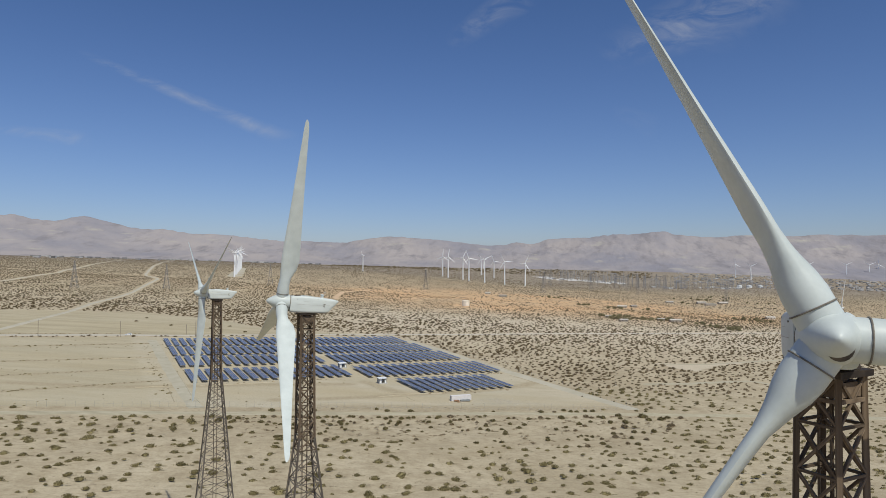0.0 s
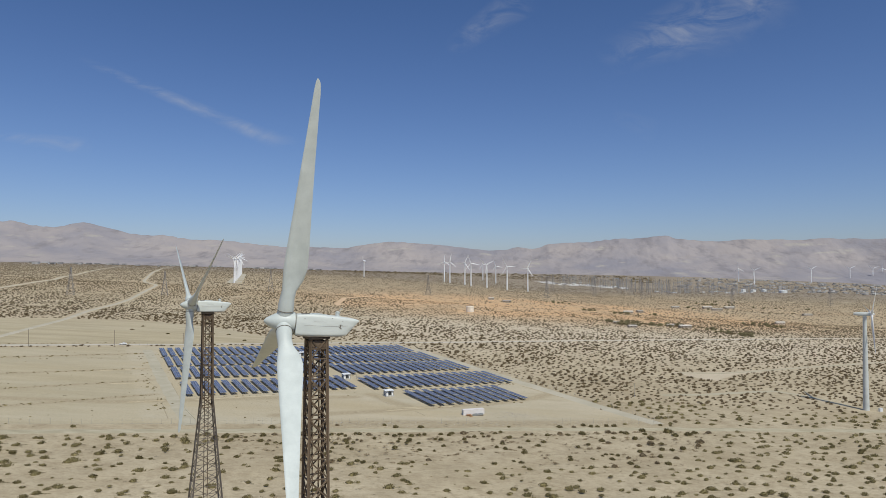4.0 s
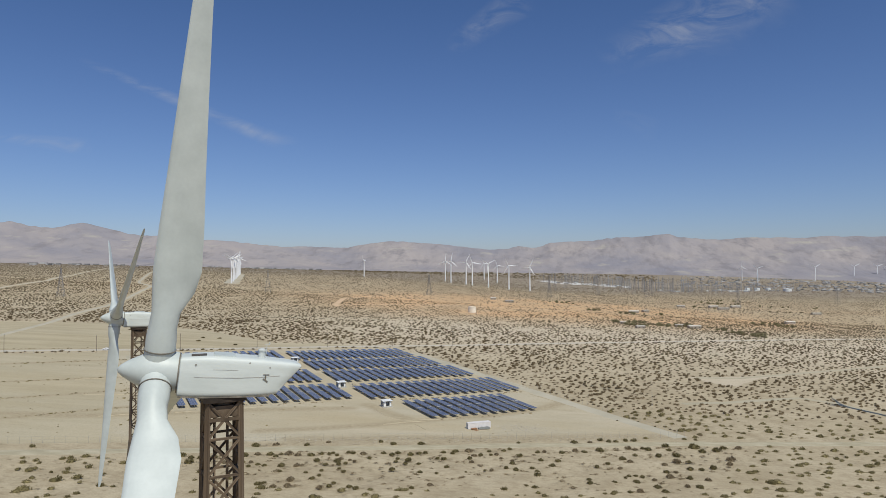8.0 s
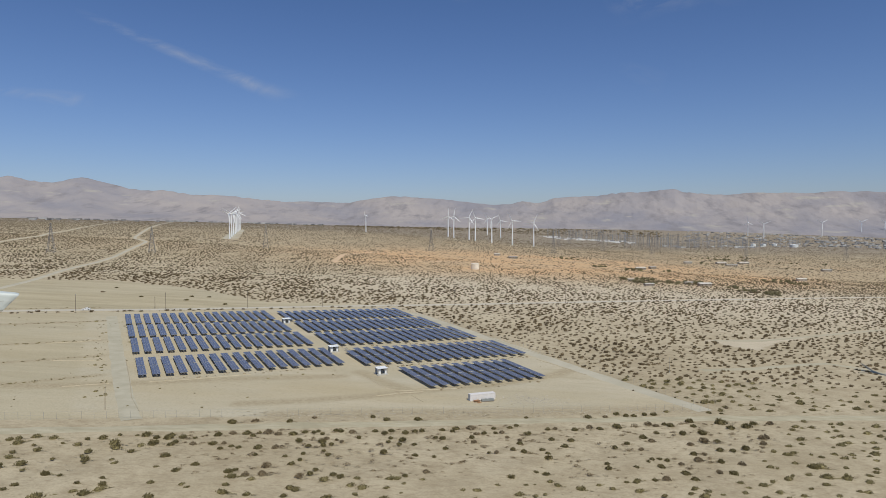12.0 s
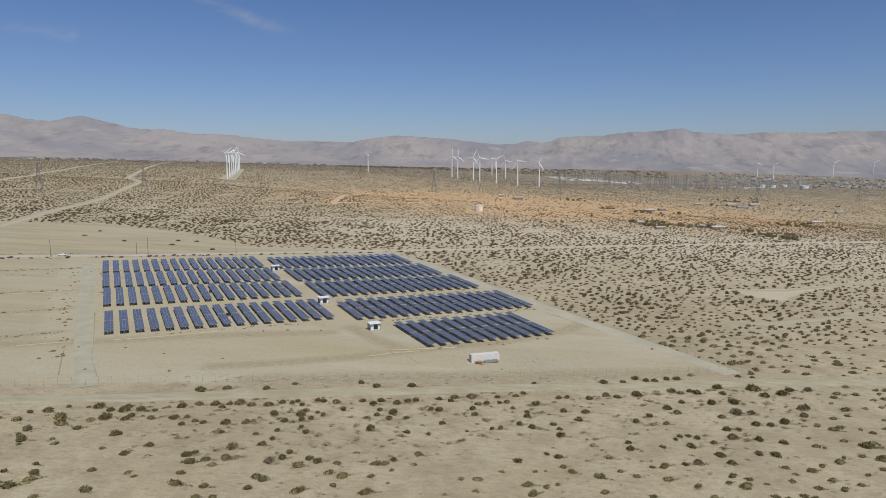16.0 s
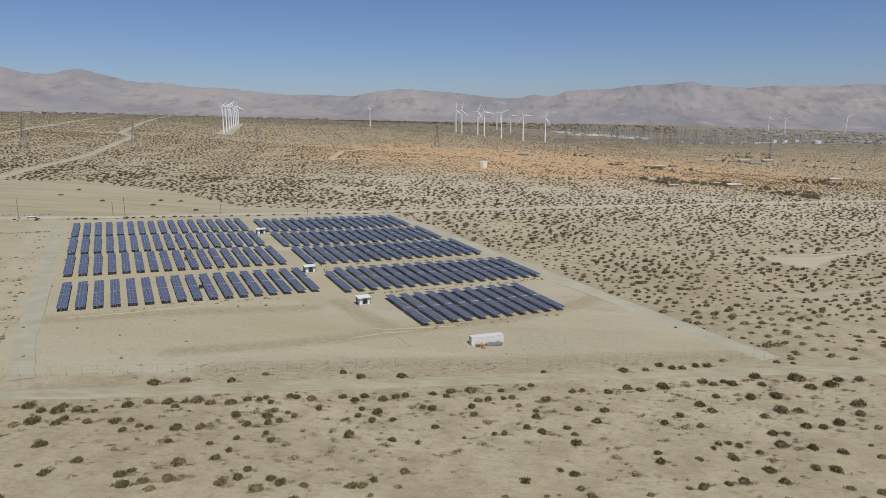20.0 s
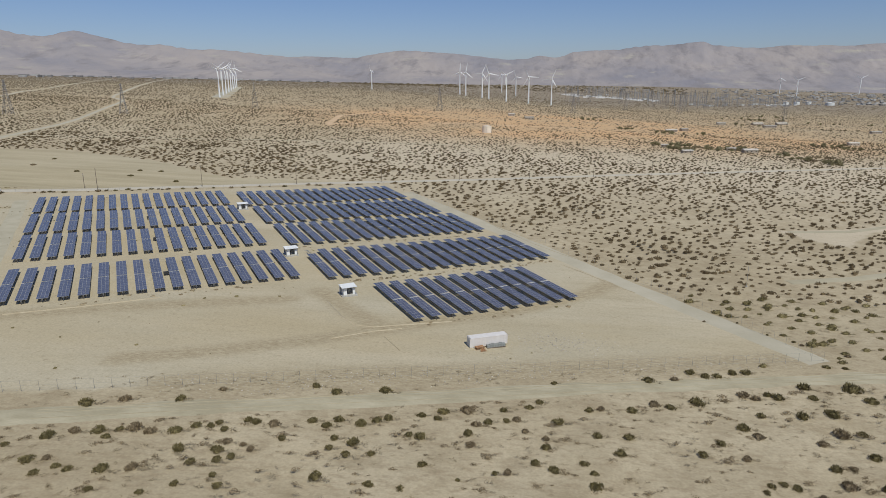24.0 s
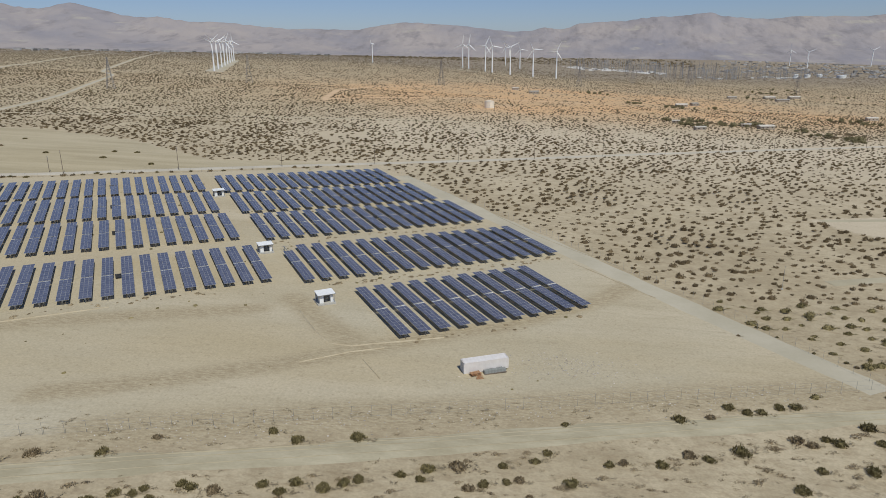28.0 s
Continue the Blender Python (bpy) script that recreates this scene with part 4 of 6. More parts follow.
def tracker_row(x, y, single, short=0):
    """One north-south row: two tables of modules on a tube and posts. x, y: its middle."""
    v = NORTH * 15.0
    za, zb = float(terrain(x - v.x, y - v.y)), float(terrain(x + v.x, y + v.y))
    pitch = math.degrees(math.atan2(zb - za, 30.0))
    t = thing("solar_panel_row", pose(x, y, (za + zb) / 2, pitch, 0, 30.7), "long flat row of blue-black solar modules on steel posts", "solar panels", "rows of the solar field")
    part("torque_tube", TUBE, t, pose(0, 0, 1.04))
    tagged(part("rail_frame", RAIL, t, pose(0, 0, 1.16)), kind="stuff")
    part("mid_gap_cover", LINK, t, pose(0, 0, 1.15), "pale strip between the two tables")
    for yy in (-14.2, -8.6, -3.0, 3.0, 8.6, 14.2):
        part("post", POST, t, pose(0, yy, 0))
    for s in (-1, 1):
        y0 = s * (TABLE_LEN / 2 + 0.28)
        if single:
            table = part("module_table", None, t, pose(0, y0, 1.20))
            for i in range(3):
                for j in range(ROW_N):
                    if s > 0 and j >= ROW_N - short:
                        continue
                    part("module", MODULE, table, pose((i - 1) * (MOD_W + GAP), (j + 0.5) * (MOD_L + GAP) - TABLE_LEN / 2, 0))
        else:
            part("module_table", TABLE, t, pose(0, y0, 1.20))
    return t


def block(first, last, count, single=False, short_first=0):
    """first, last: front ends of the first and last rows of one block."""
    for k in range(count):
        d = k / (count - 1)
        x, y = (first[i] + (last[i] - first[i]) * d for i in (0, 1))
        tracker_row(x + NORTH.x * 15.0, y + NORTH.y * 15.0, single, short_first if k == 0 else 0)


block((-15.7, 301.3), (25.0, 325.6), 11, True)
block((-44.5, 330.0), (20.2, 366.0), 17, True, 3)
block((-118.7, 292.3), (-55.2, 328.2), 17, True)
block((-66.0, 363.0), (-2.6, 398.6), 17)
block((-84.6, 391.4), (-21.8, 426.0), 17)
block((-102.8, 419.6), (-40.6, 454.0), 17)
block((-140.0, 327.0), (-76.5, 361.0), 17)
block((-157.6, 355.8), (-95.0, 390.0), 17)
block((-174.8, 384.4), (-112.8, 418.8), 17)


COMBINER = Build().box((0, 0, 0.75), (1.5, 0.45, 0.8)).box((0, 0, 1.18), (1.6, 0.6, 0.06)).box((-0.6, 0, 0.15), (0.1, 0.1, 0.7)).box((0.6, 0, 0.15), (0.1, 0.1, 0.7))
COMBINER = COMBINER.mesh("combiner_box", M_DARK)
for fx, fy in ((-118.7, 292.3), (-140.0, 327.0), (-157.6, 355.8), (-174.8, 384.4), (-66.0, 363.0), (-84.6, 391.4)):
    p = Vector((fx, fy, 0)) + EAST * 4.58 * 8.5 + NORTH * 14.5
    solid("combiner_box", COMBINER, at(p.x, p.y, 30.7), "dark grey electrical combiner box on legs between rows", "electrical box", "combiner boxes")


def inverter_hut(x, y):
    t = thing("inverter_hut", at(x, y, 30.7), "small open shelter with flat white roof over pale cabinets", "hut", "inverter huts")
    b = Build().box((0, 0, 0.05), (4.4, 3.4, 0.5))
    part("pad", b.mesh("pad", M_CONC), t)
    lean = pose(0, 0, 2.62, 4)
    roof = part("roof", Build().box((0, 0, 0), (4.3, 3.3, 0.14)).mesh("roof", M_ROOF), t, lean, "white ribbed metal roof")
    for k in range(8):
        part("rib", ROOF_RIB, roof, pose(-1.9 + k * 0.54, 0, 0.09))
    part("gutter", Build().box((0, 0, 0), (4.3, 0.1, 0.12)).mesh("gutter", M_GALV), roof, pose(0, -1.70, -0.04))
    for sx in (-1, 1):
        for sy in (-1, 1):
            part("post", POST_HUT, t, pose(sx * 1.85, sy * 1.35, 0.28))
    for dx, w, h in ((-1.15, 1.0, 2.0), (1.35, 0.7, 1.7)):
        c = part("cabinet", Build().box((0, 0, h / 2), (w, 1.2, h)).mesh("cabinet", M_CABINET), t, pose(dx, -0.5, 0.3))
        part("cabinet_door", Build().box((0, 0, 0), (w * 0.86, 0.03, h * 0.88)).mesh("cabinet_door", M_ROOF), c, pose(0, -0.62, h / 2))
    c = part("inverter", Build().box((0, 0, 0.85), (1.2, 1.0, 1.7)).mesh("inverter", M_DARK), t, pose(0.2, 0.1, 0.3))
    b = Build()
    for k in range(6):
        b.box((0, 0, 0.25 + k * 0.22), (1.0, 0.03, 0.06))
    part("louvre", b.mesh("louvre", M_GALV), c, pose(0, -0.52, 0.1))
    part("back_wall", Build().box((0, 0, 1.15), (4.0, 0.08, 2.3)).mesh("back_wall", M_CABINET), t, pose(0, 1.4, 0.3))


ROOF_RIB = Build().box((0, 0, 0), (0.06, 3.3, 0.05)).mesh("rib", M_ROOF)
POST_HUT = Build().box((0, 0, 1.15), (0.12, 0.12, 2.3)).mesh("hut_post", M_GALV)
for x, y in ((-37.7, 318.6), (-64.3, 352.6), (-104.4, 414.5)):
    inverter_hut(x, y)


def storage_container():
    L, W, H = 9.14, 2.2, 2.2
    t = thing("storage_container", at(1.1, 290.4, 21.5, 0.15), "faded white steel storage container on bare ground", "container")
    b = Build()
    n = 42
    for s in (-1, 1):
        for k in range(n):
            x = -L / 2 + 0.15 + (L - 0.3) * (k + 0.5) / n
            b.box((x, s * (W / 2 - (0.06 if k % 2 else 0.03)), H / 2), ((L - 0.3) / n, 0.06, H - 0.3))
    b.box((0, 0, H / 2), (L - 0.2, W - 0.2, H - 0.2))
    part("shell", b.mesh("shell", M_BOX), t)
    half = [(-L / 2 + 0.2 + (L - 0.4) * k / 48, H + (0.0, 0.035, 0.035, 0.0)[k % 4]) for k in range(49)]
    b = Build().rings([[(x, -W / 2 + 0.075, H - 0.12), (x, W / 2 - 0.075, H - 0.12), (x, W / 2 - 0.075, z), (x, -W / 2 + 0.075, z)] for x, z in half])
    part("roof", b.mesh("roof", M_BOX), t)
    b = Build()
    for sx in (-1, 1):
        for sy in (-1, 1):
            b.box((sx * (L / 2 - 0.08), sy * (W / 2 - 0.08), H / 2), (0.16, 0.16, H))
    for z in (0.08, H - 0.06):
        for s in (-1, 1):
            b.box((0, s * (W / 2 - 0.06), z), (L, 0.12, 0.14))
            b.box((s * (L / 2 - 0.06), 0, z), (0.12, W, 0.14))
    part("corner_frame", b.mesh("corner_frame", M_BOX), t)
    for s in (-1, 1):
        d = part("door", Build().box((0, 0, 0), (0.05, W / 2 - 0.18, H - 0.3)).mesh("door", M_ROOF), t, pose(-L / 2 - 0.01, s * 0.53, H / 2))
        for k in (-1, 1):
            part("lock_bar", Build().tube((0, 0, -1.1), (0, 0, 1.1), 0.03, n=8).mesh("lock_bar", M_GALV), d, pose(-0.05, k * 0.22, 0))
    g = thing("tarpaulin_stack", at(3.1, 289.4, 21.5), "long stack under a faded grey-green tarpaulin beside the container", "stack")
    for k in range(7):
        h, w = 0.62 + 0.07 * (k % 3), 0.42
        b = Build().rings([[(-0.31, -w, 0), (-0.31, w, 0), (-0.31, w * 0.96, h * 0.86), (-0.31, w * 0.7, h), (-0.31, -w * 0.7, h), (-0.31, -w * 0.96, h * 0.86)], [(0.31, -w * 1.04, 0), (0.31, w * 1.04, 0), (0.31, w, h * 0.84), (0.31, w * 0.74, h * 0.97), (0.31, -w * 0.74, h * 0.97), (0.31, -w, h * 0.84)]])
        part("tarpaulin_cover", b.mesh("tarpaulin_cover", M_GREEN), g, pose(-1.9 + k * 0.632, 0.02 * (k % 2), 0.14, 0, 0, (k % 3 - 1) * 2))
    part("pallet", Build().box((0, 0, 0.06), (4.5, 1.1, 0.16)).mesh("pallet", M_WOOD), g)
    g = thing("timber_pallets", at(-0.6, 287.6, 21.5), "stack of rusty orange timber pallets in front of the container", "pallets")
    for k in range(3):
        b = Build()
        for j in range(5):
            b.box((0, -0.45 + j * 0.22, 0.12), (2.0, 0.14, 0.04))
        for j in range(3):
            b.box((-0.9 + j * 0.9, 0, 0.04), (0.12, 1.1, 0.12))
        part("pallet", b.mesh("pallet", M_ORANGE), g, pose(0.15 * (k % 2), 0, 0.05 + k * 0.2, 0, 0, 4 * k))
    g = thing("timber_offcuts", at(0.4, 286.3, 40), "loose orange timber offcuts lying on the sand", "timber")
    for k in range(4):
        part("plank", Build().box((0, 0, 0.06), (1.5, 0.2, 0.08)).mesh("plank", M_ORANGE), g, pose(0.15 * k, 0.32 * k, 0.02 * k, 0, 0, 14 * k - 20))


storage_container()


# ---- fence, poles, lines ----
FENCE_POST = Build().tube((0, 0, -0.3), (0, 0, 2.15), 0.024, n=6).mesh("fence_post", M_GALV)


def fence(name, line, label, step=3.2):
    t = thing(name, pose(0, 0, 0), label, "fence", kind="structure")
    wires = Build()
    prev = None
    for (x0, y0), (x1, y1) in zip(line, line[1:]):
        n = max(1, round(math.hypot(x1 - x0, y1 - y0) / step))
        a = math.degrees(math.atan2(y1 - y0, x1 - x0))
        for k in range(n + 1):
            x, y = x0 + (x1 - x0) * k / n, y0 + (y1 - y0) * k / n
            z = float(terrain(x, y))
            part("post", FENCE_POST, t, pose(x, y, z, 0, 0, a - 90))
            if prev and k:
                for h in (0.2, 1.15, 2.1):
                    wires.beam((prev[0], prev[1], prev[2] + h), (x, y, z + h), 0.012)
            prev = (x, y, z)
    part("wire", wires.mesh("wire", M_GALV), t)


fence("front_fence", [(78, 294.6), (20.9, 280), (-20.3, 269.4), (-81, 253.6), (-102, 248), (-190, 225)], "tall grey wire security fence along the front")
fence("east_fence", [(78, 294.6), (58.4, 329), (39.3, 357.5), (22.8, 383), (-0.4, 417.2), (-30, 457), (-50, 482)], "tall grey wire security fence beside the perimeter road")
fence("back_fence", [(-50, 482), (-57, 490), (-138, 452), (-188, 429), (-228, 407), (-300, 372)], "tall grey wire security fence behind the rows", 4.5)


def utility_pole(x, y, h=10.0, arms=1):
    t = thing("utility_pole", at(x, y, 29), "thin weathered wooden utility pole beside the back road", "utility pole", "poles along the back road")
    part("pole", Build().tube((0, 0, -0.5), (0, 0, h), 0.13, 0.09, 8).mesh("pole", M_WOOD, True), t)
    for k in range(arms):
        a = part("crossarm", Build().box((0, 0, 0), (0.12, 2.4, 0.14)).mesh("crossarm", M_WOOD), t, pose(0.1, 0, h - 0.5 - k))
        for s in (-1.0, -0.5, 0.6, 1.0):
            part("insulator", INSULATOR, a, pose(0, s, 0.07))


INSULATOR = Build().tube((0, 0, 0), (0, 0, 0.2), 0.05, n=6).mesh("insulator", M_GREY_PAINT)
for k in range(-3, 14):
    x, y = -223.5 + 41.0 * k, 416.8 + 20.6 * k + max(0, k - 4) * 1.6
    utility_pole(x, y, 9.5 + 0.4 * (k % 3), 1)
utility_pole(-189.5, 438.5, 7.0, 2)


def pylon(x, y, h, turn=20, arms=3):
    t = thing("lattice_pylon", at(x, y, turn), "slim dark steel lattice transmission pylon on the plain", "pylon", "transmission pylons")
    half = lambda z: 0.11 * h * max(0.0, 1 - z / h) ** 1.3 + 0.012 * h
    c = lambda z, i: Vector(((-1, 1, 1, -1)[i] * half(z), (-1, -1, 1, 1)[i] * half(z), z))
    legs, brace = [Build() for _ in range(4)], Build()
    zs = [h * (1 - 0.86 ** k) / (1 - 0.86 ** 11) for k in range(12)]
    for a, bz in zip(zs, zs[1:]):
        for i in range(4):
            legs[i].beam(c(a, i), c(bz, i), 0.26)
            brace.beam(c(a, i), c(bz, (i + 1) % 4), 0.13)
            brace.beam(c(a, (i + 1) % 4), c(bz, i), 0.13)
    for leg in legs:
        part("leg", leg.mesh("leg", M_PYLON), t)
    part("bracing", brace.mesh("bracing", M_PYLON), t)
    for k in range(arms):
        z = h * (0.68 + 0.13 * k)
        part("crossarm", Build().beam((0, -h * 0.17, z + 0.6), (0, h * 0.17, z + 0.6), 0.4).beam((0, -h * 0.17, z + 0.5), (0, 0, z + 2.2), 0.22).beam((0, h * 0.17, z + 0.5), (0, 0, z + 2.2), 0.22).mesh("crossarm", M_PYLON), t)


for x, y, h in ((-402, 844, 32), (-94, 1267, 38), (-493, 790, 34), (-317, 1011, 34), (430, 1763, 46), (160, 1560, 40), (330, 1900, 44), (560, 1500, 40), (900, 1750, 44), (250, 2250, 46), (700, 2600, 48), (468, 2226, 50), (480, 2102, 50), (500, 1980, 50), (620, 2194, 52), (774, 2391, 52), (342, 2700, 52), (267, 2600, 50), (560, 2330, 52), (420, 2480, 50)):
    pylon(x, y, h)


def substation(label, line, spread, masts, sheds, tall, seed):
    """Thin masts, gantries and sheds strewn along a line of yards."""
    x0, y0 = line[0]
    t = thing("substation_yard", at(x0, y0), label, "substation", "substation yards")
    rnd = random.Random(seed)
    base = float(terrain(x0, y0))

    def place():
        k = rnd.randrange(len(line) - 1)
        u = rnd.random()
        x = line[k][0] * (1 - u) + line[k + 1][0] * u + rnd.gauss(0, spread)
        y = line[k][1] * (1 - u) + line[k + 1][1] * u + rnd.gauss(0, spread)
        return pose(x - x0, y - y0, float(terrain(x, y)) - base)

    for k in range(masts):
        h = rnd.uniform(tall * 0.45, tall)
        b = Build().beam((0, 0, -1), (0, 0, h), 0.65)
        if k % 4 == 0:
            w = rnd.uniform(14, 26)
            b.beam((w, 0, -1), (w, 0, h), 0.75).beam((0, 0, h * 0.92), (w, 0, h * 0.92), 0.8)
        part("mast", b.mesh("mast", M_PYLON if k % 3 else M_GALV), t, place())
    for k in range(sheds):
        w = rnd.uniform(7, 20)
        part("switch_house", Build().box((0, 0, 1.2), (w, 6, 4.4)).box((0, 0, 3.6), (w + 0.6, 6.6, 0.4)).mesh("switch_house", M_TOWN if k % 3 else M_CABINET), t, place())


M_YARD = mat("pale_grey_yard_gravel", (0.52, 0.50, 0.47), (0.62, 0.60, 0.57), 0.02, 0.95, fine=0.05)
build_road("substation_gravel", [(300, 3160), (397, 3000), (490, 2990), (627, 2833)], 90, M_YARD, "pale gravel of the substation yard")
build_road("depot_gravel", [(960, 2660), (1080, 2690), (1250, 2735)], 40, M_YARD, "pale gravel round the storage tanks")
substation("far electrical substation of many thin grey masts", [(310, 3160), (490, 3010), (627, 2833)], 40, 170, 10, 48, 4)
substation("far switching yard of tall grey lattice masts", [(600, 2500), (700, 2430), (800, 2450)], 70, 100, 6, 54, 5)
substation("far depot of grey sheds and masts by the tanks", [(880, 2560), (991, 2648), (1240, 2741)], 45, 70, 14, 32, 6)
for k, (x, y, r, h) in enumerate(((1050, 2685, 9, 9), (1092, 2695, 10, 9), (1136, 2700, 9, 10), (1190, 2655, 15, 10))):
    t = thing("storage_tank", at(x, y), "far pale cylindrical storage tank by the substation", "tank", "tanks by the substation")
    part("shell", Build().tube((0, 0, -2), (0, 0, h), r, n=28).mesh("shell", M_CABINET, True), t)
    part("roof", Build().tube((0, 0, h), (0, 0, h + 1.5), r * 1.01, r * 0.1, 28).mesh("roof", M_WHITE_FAR), t)
t = thing("water_tank", at(-8.6, 866), "beige cylindrical water tank on the orange plain", "tank")
part("shell", Build().tube((0, 0, -1), (0, 0, 7.0), 5.0, n=36).mesh("shell", M_TANK, True), t)
part("roof", Build().tube((0, 0, 7.0), (0, 0, 7.7), 5.1, 0.6, 36).mesh("roof", M_TANK), t)
part("ladder", Build().beam((-0.25, -5.1, 0), (-0.25, -5.1, 7.2), 0.08).beam((0.25, -5.1, 0), (0.25, -5.1, 7.2), 0.08).mesh("ladder", M_GALV), t)


def saloon_car(x, y, turn):
    """A white saloon: lofted lower body, raked cabin with dark glass, four wheels with rims."""
    t = thing("saloon_car", at(x, y, turn, 0.05), "small white saloon car on the dirt back road", "car")
    low = [(-2.1, 0.35), (2.05, 0.33), (2.15, 0.52), (2.05, 0.74), (0.95, 0.90), (-1.55, 0.93), (-2.12, 0.86)]
    body = part("body", Build().rings([[(px * k, w, 0.62 + (pz - 0.62) * k) for px, pz in low] for w, k in ((-0.87, 0.95), (-0.80, 1.0), (0.80, 1.0), (0.87, 0.95))]).mesh("body", M_ROOF), t)
    top = [(-1.55, 0.91), (0.95, 0.88), (0.25, 1.38), (-0.85, 1.40)]
    part("roof", Build().rings([[(px, w * (1.0 if pz < 1 else 0.86), pz) for px, pz in top] for w in (-0.76, 0.76)]).mesh("roof", M_ROOF), body)
    for (x0, z0), (x1, z1), name in (((0.94, 0.94), (0.31, 1.37), "windscreen"), ((-1.50, 0.98), (-0.90, 1.38), "rear_window")):
        part(name, Build().add([(x0, -0.66, z0), (x0, 0.66, z0), (x1, 0.58, z1), (x1, -0.58, z1), (x0, -0.66, z0 - 0.05), (x0, 0.66, z0 - 0.05), (x1, 0.58, z1 - 0.05), (x1, -0.58, z1 - 0.05)],
                               [(0, 1, 2, 3), (7, 6, 5, 4), (0, 4, 5, 1), (2, 6, 7, 3), (1, 5, 6, 2), (0, 3, 7, 4)]).mesh(name, M_GLASS_DARK), body)
    for w in (-1, 1):
        for px in (-0.75, 0.1):
            part("side_window", Build().box((px, w * 0.715, 1.13), (0.72, 0.05, 0.30)).mesh("side_window", M_GLASS_DARK), body)
        part("headlight", Build().box((2.07, w * 0.62, 0.64), (0.1, 0.3, 0.12)).mesh("headlight", M_GALV), body)
        for px in (-1.3, 1.35):
            wheel = part("wheel", Build().tube((0, -0.1, 0), (0, 0.1, 0), 0.31, n=18).mesh("wheel", M_DARK, True), t, pose(px, w * 0.80, 0.31))
            part("rim", Build().tube((0, w * 0.095, 0), (0, w * 0.115, 0), 0.19, n=14).mesh("rim", M_GALV), wheel)
    part("bumper", Build().box((2.1, 0, 0.42), (0.14, 1.5, 0.16)).mesh("bumper", M_CABINET), t)


saloon_car(-220.4, 421.4, 204)


# ---- houses and trees in the desert ----
def house(x, y, w, d, h, turn):
    t = thing("desert_house", at(x, y, turn), "low pale stucco desert house with a shallow roof", "house", "scattered desert houses")
    part("wall", Build().box((0, 0, h / 2 - 0.5), (w, d, h + 1)).mesh("wall", M_STUCCO), t)
    b = Build()
    e = 0.6
    b.add([(-w / 2 - e, -d / 2 - e, h - 0.1), (w / 2 + e, -d / 2 - e, h - 0.1), (w / 2 + e, d / 2 + e, h - 0.1), (-w / 2 - e, d / 2 + e, h - 0.1), (-w / 2 - e, 0, h + d * 0.16), (w / 2 + e, 0, h + d * 0.16)], [(0, 1, 5, 4), (2, 3, 4, 5), (0, 4, 3), (1, 2, 5), (0, 3, 2, 1)])
    part("roof", b.mesh("roof", M_ROOF_TILE), t)
    for k in range(max(2, int(w / 4))):
        part("window", Build().box((0, 0, 0), (1.1, 0.1, 0.9)).mesh("window", M_GLASS_DARK), t, pose(-w / 2 + (k + 0.5) * w / max(2, int(w / 4)), -d / 2 - 0.03, h * 0.55))


for x, y, w, d, h, a in ((171, 750, 9, 5, 2.6, 12), (241, 793, 13, 7, 2.8, 8), (165, 806, 6, 4, 2.6, -14), (228, 806, 8, 5, 2.6, -14), (463, 1372, 18, 9, 3.4, 10), (240, 1079, 14, 8, 3, 5), (25, 1226, 9, 7, 3.4, 10), (51, 1172, 13, 8, 3, 8), (390, 1340, 14, 8, 3, 0), (520, 1410, 20, 9, 3.2, 12), (440, 1000, 12, 7, 3, 0), (268, 1120, 10, 7, 3, 20), (600, 1250, 16, 8, 3, 8), (460, 1310, 20, 9, 3, 4)):
    house(x, y, w, d, h, a)


def leaf_cloud(rnd, n, rx, rz, size, lift=0.0):
    v, f = [], []
    for _ in range(n):
        while True:
            p = Vector((rnd.uniform(-1, 1), rnd.uniform(-1, 1), rnd.uniform(-1, 1)))
            if 0.25 < p.length < 1:
                break
        p *= 1 + 0.25 * math.sin(p.x * 5 + p.y * 7)
        c = Vector((p.x * rx, p.y * rx, lift + p.z * rz))
        q = Euler((rnd.uniform(0, 6), rnd.uniform(0, 6), rnd.uniform(0, 6))).to_matrix()
        s = size * rnd.uniform(0.6, 1.4)
        k = len(v)
        v += [tuple(c + q @ Vector(o) * s) for o in ((-0.5, -0.3, 0), (0.5, -0.35, 0.1), (0.6, 0.3, 0), (0, 0.6, 0.15), (-0.6, 0.3, 0))]
        f.append((k, k + 1, k + 2, k + 3, k + 4))
    return v, f


